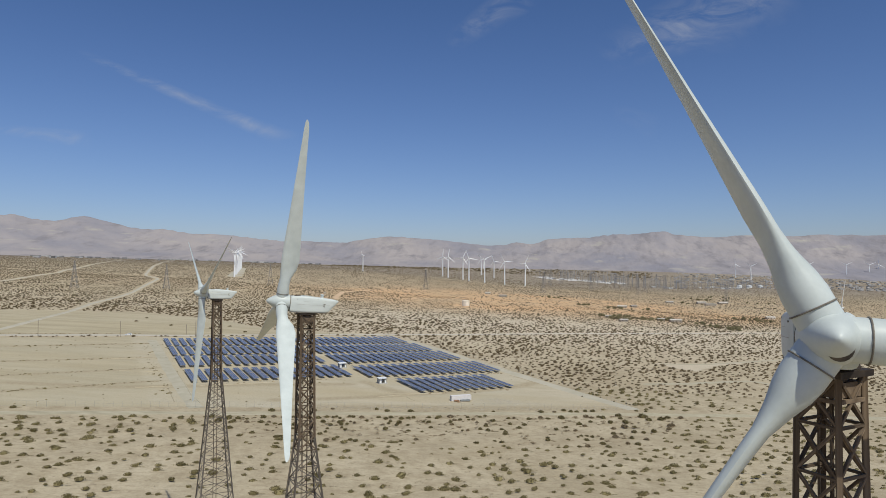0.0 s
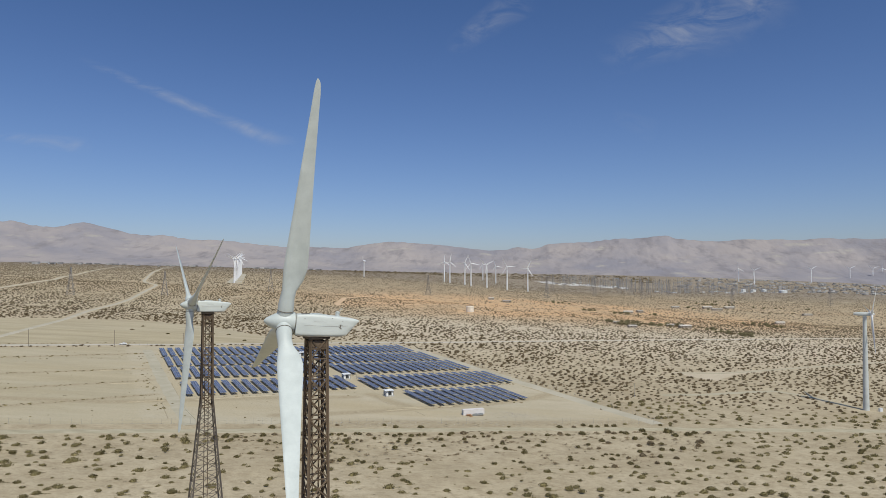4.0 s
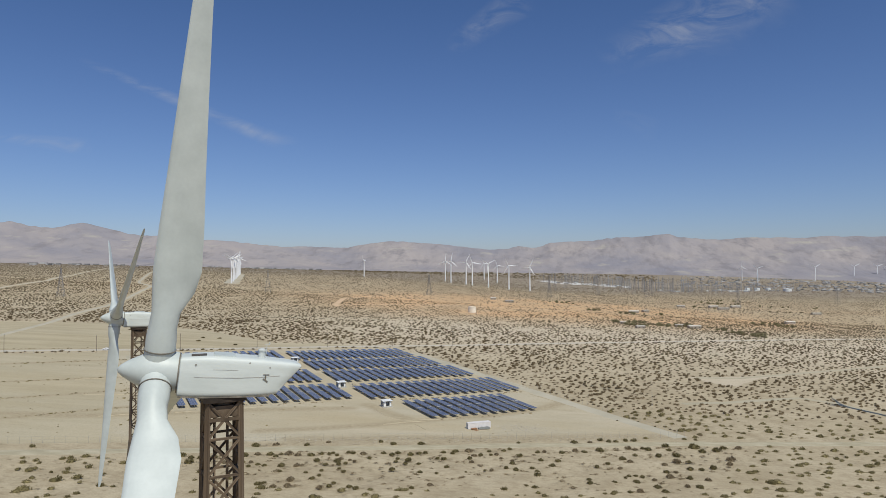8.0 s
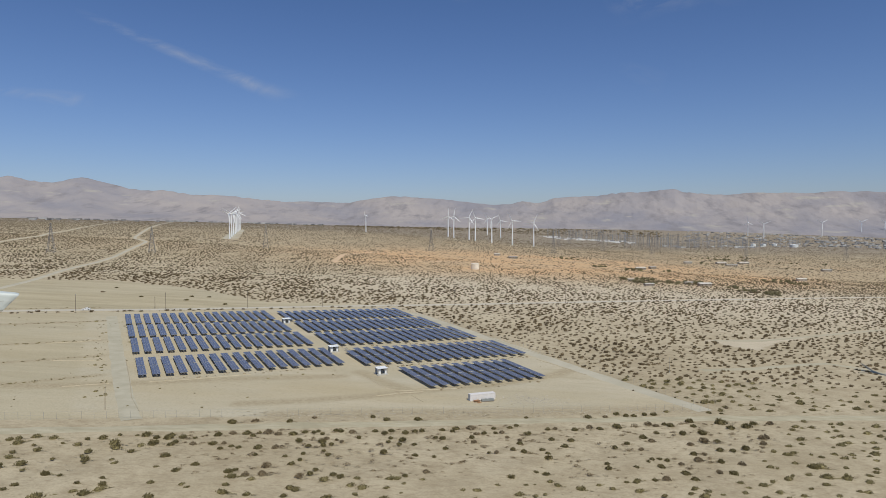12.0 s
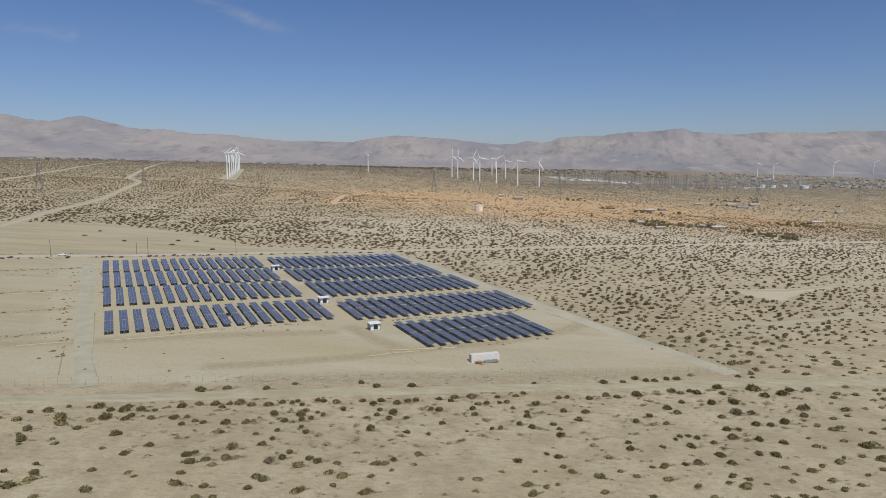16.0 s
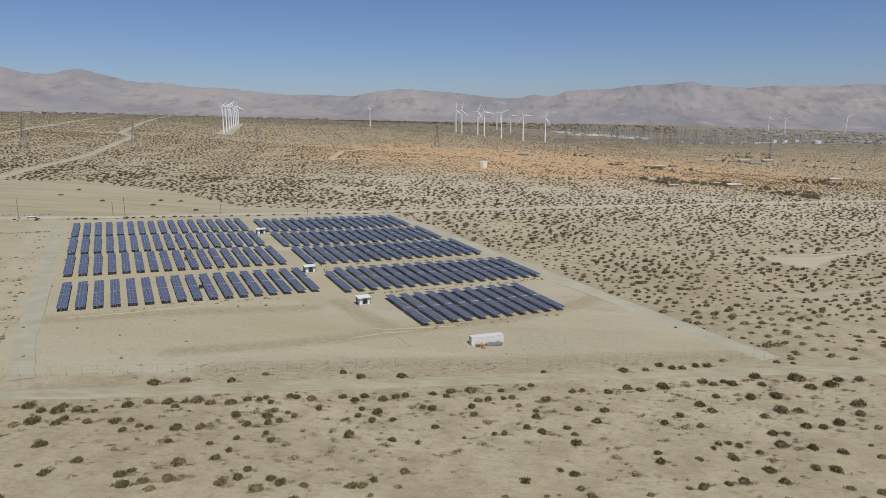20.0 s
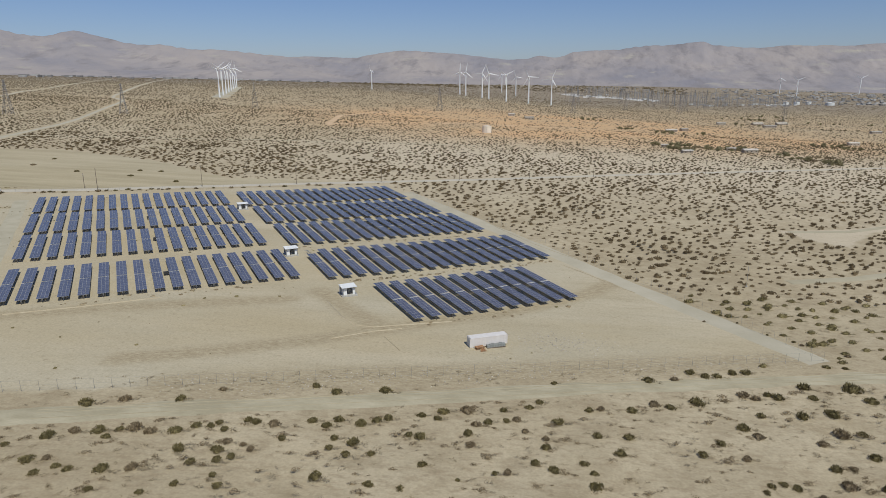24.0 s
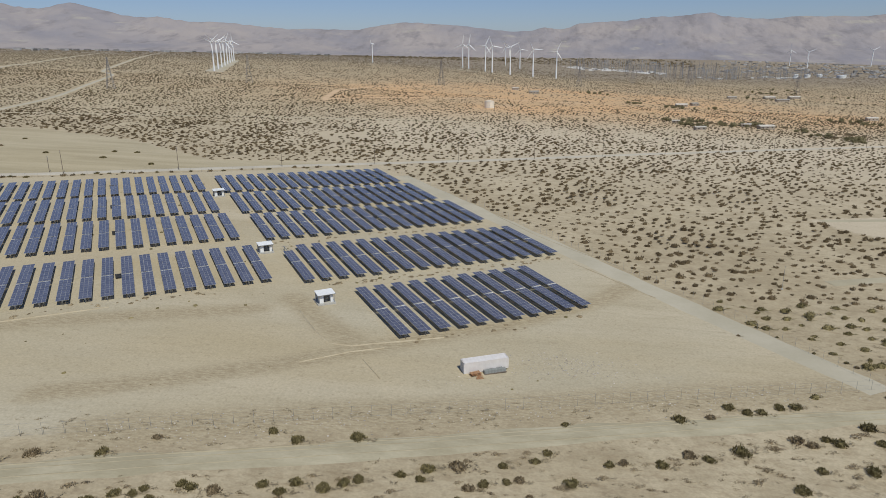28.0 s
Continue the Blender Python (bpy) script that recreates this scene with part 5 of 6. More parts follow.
TREES = []
for s in range(4):
    rnd = random.Random(s)
    trunk = Build().tube((0, 0, -0.5), (0.1, 0, 1.6), 0.22, 0.15, 7)
    for k in range(5):
        a = k * 1.256 + s
        trunk.tube((0.1, 0, 0.7), (math.cos(a) * 1.6, math.sin(a) * 1.6, 1.9 + 0.3 * (k % 2)), 0.1, 0.04, 5)
    v, f = leaf_cloud(rnd, 260, 2.3, 1.4, 0.5, 2.0)
    TREES.append((trunk.mesh("trunk", M_BARK), Build().add(v, f).mesh("crown", M_TREE)))
rnd = random.Random(21)
for cx, cy, n, sx, sy in ((168, 786, 7, 5, 5), (178, 780, 6, 5, 4), (171, 822, 9, 8, 3), (190, 820, 6, 7, 3), (216, 800, 9, 9, 4), (244, 820, 8, 8, 3), (262, 774, 6, 4, 4), (264, 742, 5, 4, 4), (276, 719, 5, 4, 3), (281, 704, 5, 3, 3), (379, 942, 9, 12, 5), (390, 915, 6, 9, 5), (502, 1565, 10, 22, 10), (552, 1553, 8, 22, 10), (149, 1258, 8, 12, 5), (180, 1072, 5, 5, 3), (218, 1036, 6, 10, 4), (254, 1055, 5, 9, 4), (661, 1472, 7, 30, 10), (58, 1190, 4, 9, 4), (628, 1731, 7, 30, 10), (440, 1340, 6, 30, 8)):
    for _ in range(n):
        x, y = cx + rnd.gauss(0, sx * 1.35), cy + rnd.gauss(0, sy * 1.3)
        tr, cr = rnd.choice(TREES)
        k = rnd.uniform(0.6, 1.35)
        t = thing("desert_tree", at(x, y, rnd.uniform(0, 360)) @ Matrix.Diagonal((k, k, k * rnd.uniform(0.7, 1.1), 1)), "dusty green bushy desert tree by the houses", "tree", "trees round the houses")
        part("trunk", tr, t)
        part("crown", cr, t)


THICKET = []
for s in range(3):
    rnd = random.Random(40 + s)
    v, f = leaf_cloud(rnd, 150, 2.2, 0.75, 0.45, 0.6)
    THICKET.append(Build().add(v, f).mesh("foliage", M_BUSH_DRY))
rnd = random.Random(52)
for cx, cy, n, sx, sy in ((226, 812, 9, 14, 6), (250, 815, 8, 12, 5), (190, 812, 7, 12, 5), (268, 735, 7, 8, 8), (300, 770, 6, 8, 6), (385, 930, 8, 16, 8), (225, 1082, 7, 10, 4), (600, 1290, 10, 50, 8), (195, 1146, 5, 7, 3), (168, 1350, 5, 14, 5), (640, 1700, 8, 40, 12)):
    for _ in range(n):
        x, y = cx + rnd.gauss(0, sx), cy + rnd.gauss(0, sy)
        t = thing("dry_thicket", at(x, y, rnd.uniform(0, 360)) @ Matrix.Diagonal((1, 1, rnd.uniform(0.7, 1.4), 1)), "low dry brown thicket near the desert houses", "bush", "thickets round the houses")
        part("foliage", rnd.choice(THICKET), t)


def far_town():
    """Pale roofs of a town at the foot of the mountains."""
    rnd = random.Random(8)
    b = Build()
    for _ in range(520):
        a = radians(34 - 17 * rnd.random() ** 1.7)
        r = rnd.uniform(2950, 3640)
        x, y = r * math.sin(a), 90 + r * math.cos(a)
        z = float(terrain(x, y))
        b.box((x, y, z + 1.5), (rnd.uniform(6, 15), rnd.uniform(6, 10), rnd.uniform(4, 6)))
    for _ in range(60):
        a = radians(rnd.uniform(-36, -14))
        r = rnd.uniform(2900, 3600)
        x, y = r * math.sin(a), 90 + r * math.cos(a)
        b.box((x, y, float(terrain(x, y)) + 3), (rnd.uniform(10, 28), rnd.uniform(8, 14), rnd.uniform(6, 9)))
    solid("far_town", b.mesh("far_town", M_TOWN), Matrix(), "scattered pale houses at the foot of the mountains", "town", kind="stuff")


far_town()


# ---- desert scrub ----
def bush_template(rnd, leaves, slim=1.0, core=1.0, tail=0):
    """Unit bush: radius about 1, height about 0.8; a few soft lobes of small sprigs over a low twiggy core."""
    v, f = [], []
    n = 7
    for k in range(n):
        a = k / n * math.tau
        r = 0.66 * core * rnd.uniform(0.8, 1.15)
        v.append((r * math.cos(a), r * math.sin(a), -0.08))
    for k in range(n):
        a = (k + 0.5) / n * math.tau
        r = 0.48 * core * rnd.uniform(0.7, 1.25)
        v.append((r * math.cos(a), r * math.sin(a), 0.34 * core * rnd.uniform(0.7, 1.3)))
    v.append((0.05, 0, 0.45 * core))
    for k in range(n):
        j = (k + 1) % n
        f += [(k, j, n + k), (n + k, j, n + j), (n + k, n + j, 2 * n)]
    lobes = [(Vector((0, 0, 0.0)), 0.72)]
    for k in range(4):
        a = k * 1.57 + rnd.uniform(-0.6, 0.6)
        lobes.append((Vector((0.52 * math.cos(a), 0.48 * math.sin(a), 0)), rnd.uniform(0.34, 0.55)))
    for i in range(leaves):
        c, size = lobes[0] if i % 3 == 0 else lobes[rnd.randrange(1, 5)]
        a, e = rnd.uniform(0, math.tau), math.asin(rnd.uniform(0.0, 1.0))
        d = Vector((math.cos(a) * math.cos(e), math.sin(a) * math.cos(e), math.sin(e)))
        root = c + Vector((d.x, d.y, d.z * 0.95)) * size * rnd.uniform(0.6, 0.95)
        up = (d * 0.6 + Vector((rnd.uniform(-0.5, 0.5), rnd.uniform(-0.5, 0.5), 0.8))).normalized()
        side = up.orthogonal().normalized()
        side.rotate(Euler((rnd.uniform(0, 6), rnd.uniform(0, 6), rnd.uniform(0, 6))))
        long = rnd.uniform(0.16, 0.30) * (1.5 if rnd.random() < 0.1 else 1.0)
        w = rnd.uniform(0.09, 0.15) * slim
        base = len(v)
        v += [tuple(root - side * w), tuple(root + side * w), tuple(root + up * long + side * w * 0.3)]
        f.append((base, base + 1, base + 2))
    # leaves and sand drifted to the lee side
    for _ in range(tail):
        k = rnd.random()
        c = Vector((0.5 + 1.5 * k, rnd.gauss(0, 0.26 * (1.2 - k)), rnd.uniform(0.01, 0.12 * (1.1 - k))))
        d = Vector((rnd.uniform(0.1, 0.22), rnd.uniform(-0.05, 0.05), 0.0))
        base = len(v)
        v += [tuple(c - d), tuple(c + Vector((0, rnd.uniform(0.06, 0.12), 0.03))), tuple(c + d)]
        f.append((base, base + 1, base + 2))
    return np.array(v), np.array(f)


def tuft_template(rnd, n=16):
    """Loose dead twigs lying and leaning round one root, no solid core."""
    v, f = [], []
    for _ in range(n):
        a = rnd.uniform(0, math.tau)
        c = Vector((rnd.gauss(0, 0.45), rnd.gauss(0, 0.35), 0.02))
        d = Vector((math.cos(a), math.sin(a), rnd.uniform(0.05, 1.0))) * rnd.uniform(0.3, 0.7)
        w = Vector((-d.y, d.x, 0)).normalized() * rnd.uniform(0.05, 0.12)
        k = len(v)
        v += [tuple(c - w), tuple(c + w), tuple(c + d)]
        f.append((k, k + 1, k + 2))
    return np.array(v), np.array(f)


def mound_template(rnd, n):
    v = [(math.cos(k / n * math.tau) * rnd.uniform(0.75, 1.1), math.sin(k / n * math.tau) * rnd.uniform(0.75, 1.1), -0.1) for k in range(n)]
    v += [(math.cos((k + 0.4) / n * math.tau) * 0.62 * rnd.uniform(0.7, 1.25), math.sin((k + 0.4) / n * math.tau) * 0.62 * rnd.uniform(0.7, 1.25), rnd.uniform(0.45, 0.8)) for k in range(n)]
    v.append((rnd.uniform(-0.2, 0.2), rnd.uniform(-0.2, 0.2), rnd.uniform(0.75, 1.0)))
    f = []
    for k in range(n):
        j = (k + 1) % n
        f += [(k, j, n + k), (j, n + j, n + k), (n + k, n + j, 2 * n)]
    return np.array(v), np.array(f)


def spike_template(rnd, n=4):
    v = [(math.cos(k / n * math.tau) * rnd.uniform(0.7, 1.2), math.sin(k / n * math.tau) * rnd.uniform(0.7, 1.2), -0.1) for k in range(n)]
    v.append((rnd.uniform(-0.3, 0.3), rnd.uniform(-0.3, 0.3), 0.95))
    v.append((rnd.uniform(-0.5, 0.5), rnd.uniform(-0.5, 0.5), 0.75))
    return np.array(v), np.array([(k, (k + 1) % n, n) for k in range(n)] + [(0, 1, n + 1), (2, 3, n + 1)])


def scatter(name, pts, radius, height, templates, material, label, seed):
    rng = np.random.default_rng(seed)
    n = len(pts)
    pick = rng.integers(0, len(templates), n)
    # the wind combs every bush towards the east
    turn = rng.normal(0.15, 0.35, n)
    flip = rng.choice([-1.0, 1.0], n)
    z = terrain(pts[:, 0], pts[:, 1])
    V, F, base = [], [], 0
    for k, (tv, tf) in enumerate(templates):
        i = np.where(pick == k)[0]
        c, s = np.cos(turn[i])[:, None], np.sin(turn[i])[:, None]
        r, h = radius[i][:, None], height[i][:, None]
        u, w = tv[:, 0] * 1.18 + 0.35 * np.maximum(tv[:, 2], 0), tv[:, 1] * flip[i][:, None] * 0.9
        x = (u * c - w * s) * r + pts[i, 0][:, None]
        y = (u * s + w * c) * r + pts[i, 1][:, None]
        zz = tv[:, 2] * h + z[i][:, None]
        V.append(np.stack([x, y, zz], -1).reshape(-1, 3))
        m = len(tv)
        F.append((tf[None] + (np.arange(len(i)) * m)[:, None, None] + base).reshape(-1, 3))
        base += len(i) * m
    V, F = np.concatenate(V), np.concatenate(F)
    me = bpy.data.meshes.new(name)
    me.vertices.add(len(V))
    me.vertices.foreach_set("co", V.astype(np.float32).ravel())
    me.loops.add(len(F) * 3)
    me.loops.foreach_set("vertex_index", F.astype(np.int32).ravel())
    me.polygons.add(len(F))
    me.polygons.foreach_set("loop_start", np.arange(0, len(F) * 3, 3, dtype=np.int32))
    me.update(calc_edges=True)
    me.materials.append(material)
    solid(name, me, Matrix(), label, "shrubs", kind="stuff")


def scrub_points(y0, y1, cell, seed, keep=0.8):
    rng = np.random.default_rng(seed)
    xs = np.arange(-0.80 * y1 - 60, 0.80 * y1 + 60, cell)
    ys = np.arange(y0, y1, cell)
    X, Y = np.meshgrid(xs, ys)
    X = X + cell * 0.5 * (np.arange(len(ys)) % 2)[:, None]
    X = (X + rng.uniform(-0.5, 0.5, X.shape) * cell * 0.95).ravel()
    Y = (Y + rng.uniform(-0.5, 0.5, Y.shape) * cell * 0.95).ravel()
    patch = 0.5 + 0.25 * np.sin(X / 37 + 1.3 * np.sin(Y / 51)) + 0.25 * np.sin(Y / 29 + 1.7 * np.sin(X / 43))
    ok = (rng.random(len(X)) < keep * (0.74 + 0.36 * patch)) & (np.abs(X) < 0.80 * (Y - 0) + 40)
    ok &= ~(inside(X, Y, SITE) | inside(X, Y, NORTH_FIELD) | inside(X, Y, PALE_PATCH) | inside(X, Y, BARE_PATCH))
    for line in ROADS:
        ok &= off_line(X, Y, line) > (6.0 if line is LEFT_TRACK or line is FAR_TRACK else 4.6 if line is BACK_ROAD else 14.0 if line is ROW_STRIP else 3.0 if line in (EAST_TRACK, TOWER_TRACK, SAND_PATH) else 4.4)
    gap = off_line(X, Y, [(78, 294.6), (-20.3, 269.4), (-102, 248), (-330, 184)])
    ok &= (gap > 6.0) | (rng.random(len(X)) < 0.35)
    ok &= np.hypot(X - 190, Y - 346) > 9
    ok &= ~inside(X, Y, FRONT_STRIP)
    ok &= rng.random(len(X)) > 0.68 * np.exp(-((X - 50) / 250) ** 2 - ((Y - 1030) / 270) ** 2)
    return np.stack([X[ok], Y[ok]], -1), rng


FRONT_STRIP = [(-104, 255), (-43, 269), (27, 282), (104, 296), (67, 231), (18, 224), (-27, 217), (-69, 211)]
rnd = random.Random(2)
NEAR = [bush_template(rnd, 360, 0.7, core=0.85) for _ in range(9)]
FAR = [spike_template(rnd) for _ in range(12)]
# single bushes along the track and the front fence: place and radius
FRONT_BUSHES = [
    (-68.9, 213.7, 1.34), (-52.7, 214.1, 1.06), (-57.2, 215.2, 1.25), (-49.2, 215.2, 1.25), (-40.7, 215.5, 1.18), (-56.1, 216.7, 0.88), (-31.4, 216.8, 1.16), (-38.6, 217.4, 1.03), (-33.2, 217.8, 0.98), (-66.2, 218.2, 1.27),
    (-16.6, 219.8, 1.11), (-49.8, 220.1, 1.42), (-38, 220.1, 0.9), (-75.4, 222, 1.45), (-44.5, 222.6, 1.04), (8, 222.7, 1.36), (-12, 223, 1.07), (-43.2, 225.5, 0.89), (16.7, 226.6, 1.11), (-55, 226.9, 0.84),
    (-47.5, 227.2, 0.82), (14.4, 227.4, 0.85), (42.9, 227.6, 0.97), (45.8, 228.6, 1.31), (-64.8, 229.4, 1.12), (53, 229.7, 1.24), (-43.7, 229.9, 0.83), (-82.6, 230, 1.63), (-78, 230.1, 1.11), (-37.4, 230.3, 0.97),
]
OPEN_BUSHES = [
    (-60.7, 231, 0.93), (-72.8, 231.4, 1.09), (-62.8, 231.5, 0.98), (-55.8, 231.7, 1.37), (-77.7, 231.9, 1.04), (-68, 232.3, 1.48), (-51.7, 232.8, 1.18), (-39.1, 232.8, 0.77), (-10.8, 233.1, 1.05), (-65.5, 233.2, 0.95),
    (51.8, 233.2, 1.33), (32.9, 233.3, 1.09), (-15.7, 233.6, 1.02), (-83.9, 234.2, 1.03), (-23.9, 234.4, 1.25), (-80.8, 234.6, 1.53), (40.2, 235.1, 1.08), (64.3, 235.1, 1.57), (60.8, 235.3, 1.19), (-87.3, 235.6, 1.44),
    (-43.9, 235.6, 1.02), (-77.5, 235.8, 1.26), (-74.3, 235.9, 0.8), (-81, 236.6, 1.16), (33.2, 236.6, 0.89), (-40.1, 236.7, 1.02), (-2.5, 236.7, 0.54), (46.9, 236.7, 1.2), (18.3, 237.6, 1.31), (-38.3, 237.9, 0.95),
]
MIDDLE_BUSHES = [
    (-47.2, 238.8, 1.21), (-69.5, 239.1, 1.37), (-41.2, 239.3, 1.27), (3.1, 239.3, 0.66), (5.1, 239.7, 0.88), (52.7, 239.7, 0.91), (-8.3, 239.8, 0.99), (44.4, 240, 0.94), (-60.2, 240.3, 0.98), (-36.1, 240.3, 0.8),
    (-20.8, 241, 0.94), (12.4, 241.2, 1.11), (18.6, 241.2, 0.9), (-66.2, 241.3, 1.25), (-37.8, 241.5, 0.7), (-16.8, 241.8, 0.85), (45.8, 241.8, 0.95), (49.7, 241.8, 1.01), (-40.6, 241.9, 1.05), (-62.5, 242, 1.49),
    (68.9, 242.2, 1.27), (-23.8, 242.6, 0.91), (47.9, 242.6, 0.96), (-59.4, 242.8, 0.86), (-54.2, 242.9, 1.22), (9.6, 243, 1.01), (58.1, 243.3, 1.48), (64, 243.3, 1.26), (-57.2, 243.5, 1.6), (-50.3, 243.8, 1.45),
]
TRACK_BUSHES = [
    (17.4, 243.8, 0.96), (-32.2, 244.1, 0.89), (-20.4, 244.6, 1.26), (-42.6, 245.5, 0.96), (-23.7, 245.5, 0.88), (-47.6, 245.9, 1.1), (-45.2, 246.3, 0.97), (-1, 246.8, 1.04), (-44.2, 247.4, 0.85), (23.8, 247.7, 1.37),
    (11.6, 247.8, 1.05), (-34.9, 248.2, 1.32), (-9.5, 248.2, 1.28), (58.4, 248.2, 1.27), (-11.5, 248.5, 0.94), (-38.2, 248.6, 1.09), (61.5, 248.7, 0.98), (-39.8, 249.1, 0.98), (-26, 249.2, 1.07), (44.8, 249.3, 1.04),
    (37.7, 249.4, 0.98), (-69.8, 250.1, 1.72), (-1.5, 250.3, 1.06), (-28.8, 250.5, 1.09), (11.8, 250.7, 0.83), (-20.2, 250.8, 1.32), (-24.3, 251.6, 1.21), (-17.7, 252.2, 1.08), (8.3, 252.6, 0.84), (-64, 252.7, 1.32),
]
VERGE_BUSHES = [
    (67, 252.7, 1.2), (20.9, 252.8, 1.09), (70.7, 253, 1.14), (26.3, 253.2, 1.18), (-15.9, 253.3, 1.09), (-0.3, 253.5, 1.08), (42, 253.6, 1.06), (-54.4, 254.4, 1.17), (-7.2, 254.7, 0.97), (1.8, 254.7, 1.09),
    (-10.1, 255.3, 0.98), (75.1, 255.5, 1.45), (5.1, 255.7, 0.86), (60.1, 256.1, 1.2), (7, 256.3, 0.98), (14.4, 256.7, 1.36), (49.4, 256.8, 1.26), (-6.3, 257.2, 1.36), (-2, 258.1, 1.61), (-48.5, 259.3, 0.92),
    (4.6, 259.5, 0.88), (47.6, 259.5, 1.45), (65.1, 259.9, 1.66), (69, 260.7, 1.12), (82.2, 261.1, 1.46), (9.5, 261.3, 1.02), (-27.2, 261.5, 1.29), (20.6, 262.1, 1.03), (22.8, 262.8, 0.91), (28.6, 263.1, 1.31),
]
FENCE_BUSHES = [
    (-31.6, 263.4, 1.05), (11.4, 263.7, 1.03), (-18.1, 263.8, 1.55), (53, 265, 1.1), (36.4, 265.6, 1.21), (60.9, 265.8, 1.41), (33.4, 266.2, 1.34), (84.5, 266.2, 1.81), (67.1, 267.6, 1.73), (42.1, 268.2, 1.65),
    (54.5, 272, 1.15), (52.4, 273, 1.44), (59.2, 273, 1.46), (57.6, 274.1, 1.02), (66.6, 274.2, 1.25), (78, 274.5, 1.54), (34.6, 276.8, 1.43), (83.6, 277.2, 1.9), (40.3, 278.4, 1.02), (66.6, 278.9, 1.53),
    (76.5, 279.4, 2.35), (87.2, 280.6, 1.46), (47.5, 281, 1.25), (50.1, 281.5, 1.26), (92.7, 281.8, 1.39), (44.5, 282.4, 1.34), (53.8, 283.6, 1.16), (57, 284.3, 1.29),
    (63.6, 321.5, 0.6), (57.6, 315.9, 0.5), (75.8, 305.2, 0.6), (77, 303.4, 0.7), (76.8, 290.7, 1.0), (85.1, 298.1, 0.9), (80.8, 290.8, 0.8), (66.2, 316.5, 0.45), (71, 309, 0.5), (15, 272.4, 0.85),
]


def bush_mesh(tv, tf, name, material):
    me = bpy.data.meshes.new(name)
    me.from_pydata(tv.tolist(), [], tf.tolist())
    me.materials.append(material)
    return me


def litter_template(rnd):
    v, f = [], []
    for _ in range(46):
        c = Vector((rnd.uniform(0.2, 2.1), rnd.gauss(0, 0.25), rnd.uniform(0.0, 0.06)))
        d = Vector((rnd.uniform(-1, 1), rnd.uniform(-1, 1), rnd.uniform(0, 0.2))) * 0.21
        w = Vector((-d.y, d.x, 0)) * 0.25
        k = len(v)
        v += [tuple(c - d), tuple(c + w), tuple(c + d), tuple(c - w)]
        f += [(k, k + 1, k + 2, k + 3)]
    return np.array(v), f


M_LITTER = mat("dry_twig_litter", (0.225, 0.178, 0.108), (0.325, 0.265, 0.168), 1.0, 0.95, island=0.35, spec=0.05)
BUSHES = [bush_mesh(*t, "foliage", M_BUSH_DRY if k % 4 == 3 else M_BUSH) for k, t in enumerate(NEAR)]
LITTER = []
for _ in range(4):
    tv, tf = litter_template(rnd)
    me = bpy.data.meshes.new("dry_litter")
    me.from_pydata(tv.tolist(), [], tf)
    me.materials.append(M_LITTER)
    me.name = "dry_litter"
    LITTER.append(me)
for bushes in (FRONT_BUSHES, OPEN_BUSHES, MIDDLE_BUSHES, TRACK_BUSHES, VERGE_BUSHES, FENCE_BUSHES):
    for x, y, r in bushes:
        r *= 0.98
        t = thing("creosote_bush", at(x, y, 0) @ Matrix.Diagonal((r, r, r, 1)), "low feathery olive-brown creosote bush on bare sand", "bush", "bushes along the dirt track")
        part("foliage", rnd.choice(BUSHES), t, pose(0, 0, 0, 0, 0, rnd.uniform(0, 360)) @ Matrix.Diagonal((1, 1, rnd.uniform(0.85, 1.2), 1)))
        tagged(part("dry_litter", rnd.choice(LITTER), t, pose(0, 0, 0.02, 0, 0, rnd.uniform(-15, 25)), "dry brown twigs drifted beside the bush"), kind="stuff")
BACK_BUSHES = [
    (-198, 426.3, 1.3), (-191.6, 426.8, 1.4), (-173.6, 437, 1.2), (-170, 441, 1.5), (-165.2, 442.5, 1.0), (-160.5, 445, 1.3), (-153.3, 447, 1.5),
    (-147.6, 450, 1.2), (-220, 480, 1.7), (-253.5, 492.5, 1.8), (-192.4, 493, 1.7), (-187.6, 475.2, 1.8), (-159.2, 466.7, 1.8), (-258.7, 518, 1.5), (-181, 494.3, 1.6), (-200, 424.3, 1.2),
    (-135, 456, 1.1), (-122, 461, 1.3), (-104, 470, 1.4), (-88, 478, 1.2), (-70, 487, 1.3),
]
for x, y, r in BACK_BUSHES:
    t = thing("saltbush", at(x, y, rnd.uniform(0, 360)) @ Matrix.Diagonal((r, r, r * 0.7, 1)), "low dark spreading bush by the back road", "bush", "bushes by the back road")
    part("foliage", rnd.choice(BUSHES), t)
pts, rng = scrub_points(150, 340, 5.3, 31, 1.0)
size = np.clip(rng.lognormal(0.0, 0.28, len(pts)), 0.5, 1.7)
scatter("near_scrub", pts, size * 1.0, size * 1.05, [bush_template(rnd, 150, 0.9, tail=26) for _ in range(8)], M_BUSH, "dusty olive-brown creosote bushes on sand", 1)
pts, rng = scrub_points(340, 640, 4.1, 32, 1.0)
size = np.clip(rng.lognormal(-0.05, 0.28, len(pts)), 0.45, 1.6)
scatter("middle_scrub", pts, size * 1.0, size * 1.0, [bush_template(rnd, 46, 1.4, tail=5) for _ in range(9)], M_BUSH_MID, "dense olive-brown desert bushes", 2)
pts, rng = scrub_points(640, 1050, 4.1, 33, 1.0)
size = np.clip(rng.lognormal(-0.12, 0.28, len(pts)), 0.5, 1.7)
scatter("far_scrub", pts, size * 1.05, size * 1.1, [bush_template(rnd, 12, 2.2) for _ in range(9)], M_BUSH_FAR, "dense dark desert scrub on the plain", 3)
pts, rng = scrub_points(1050, 2300, 7.6, 34, 0.9)
size = np.clip(rng.lognormal(0.0, 0.3, len(pts)), 0.5, 1.9)
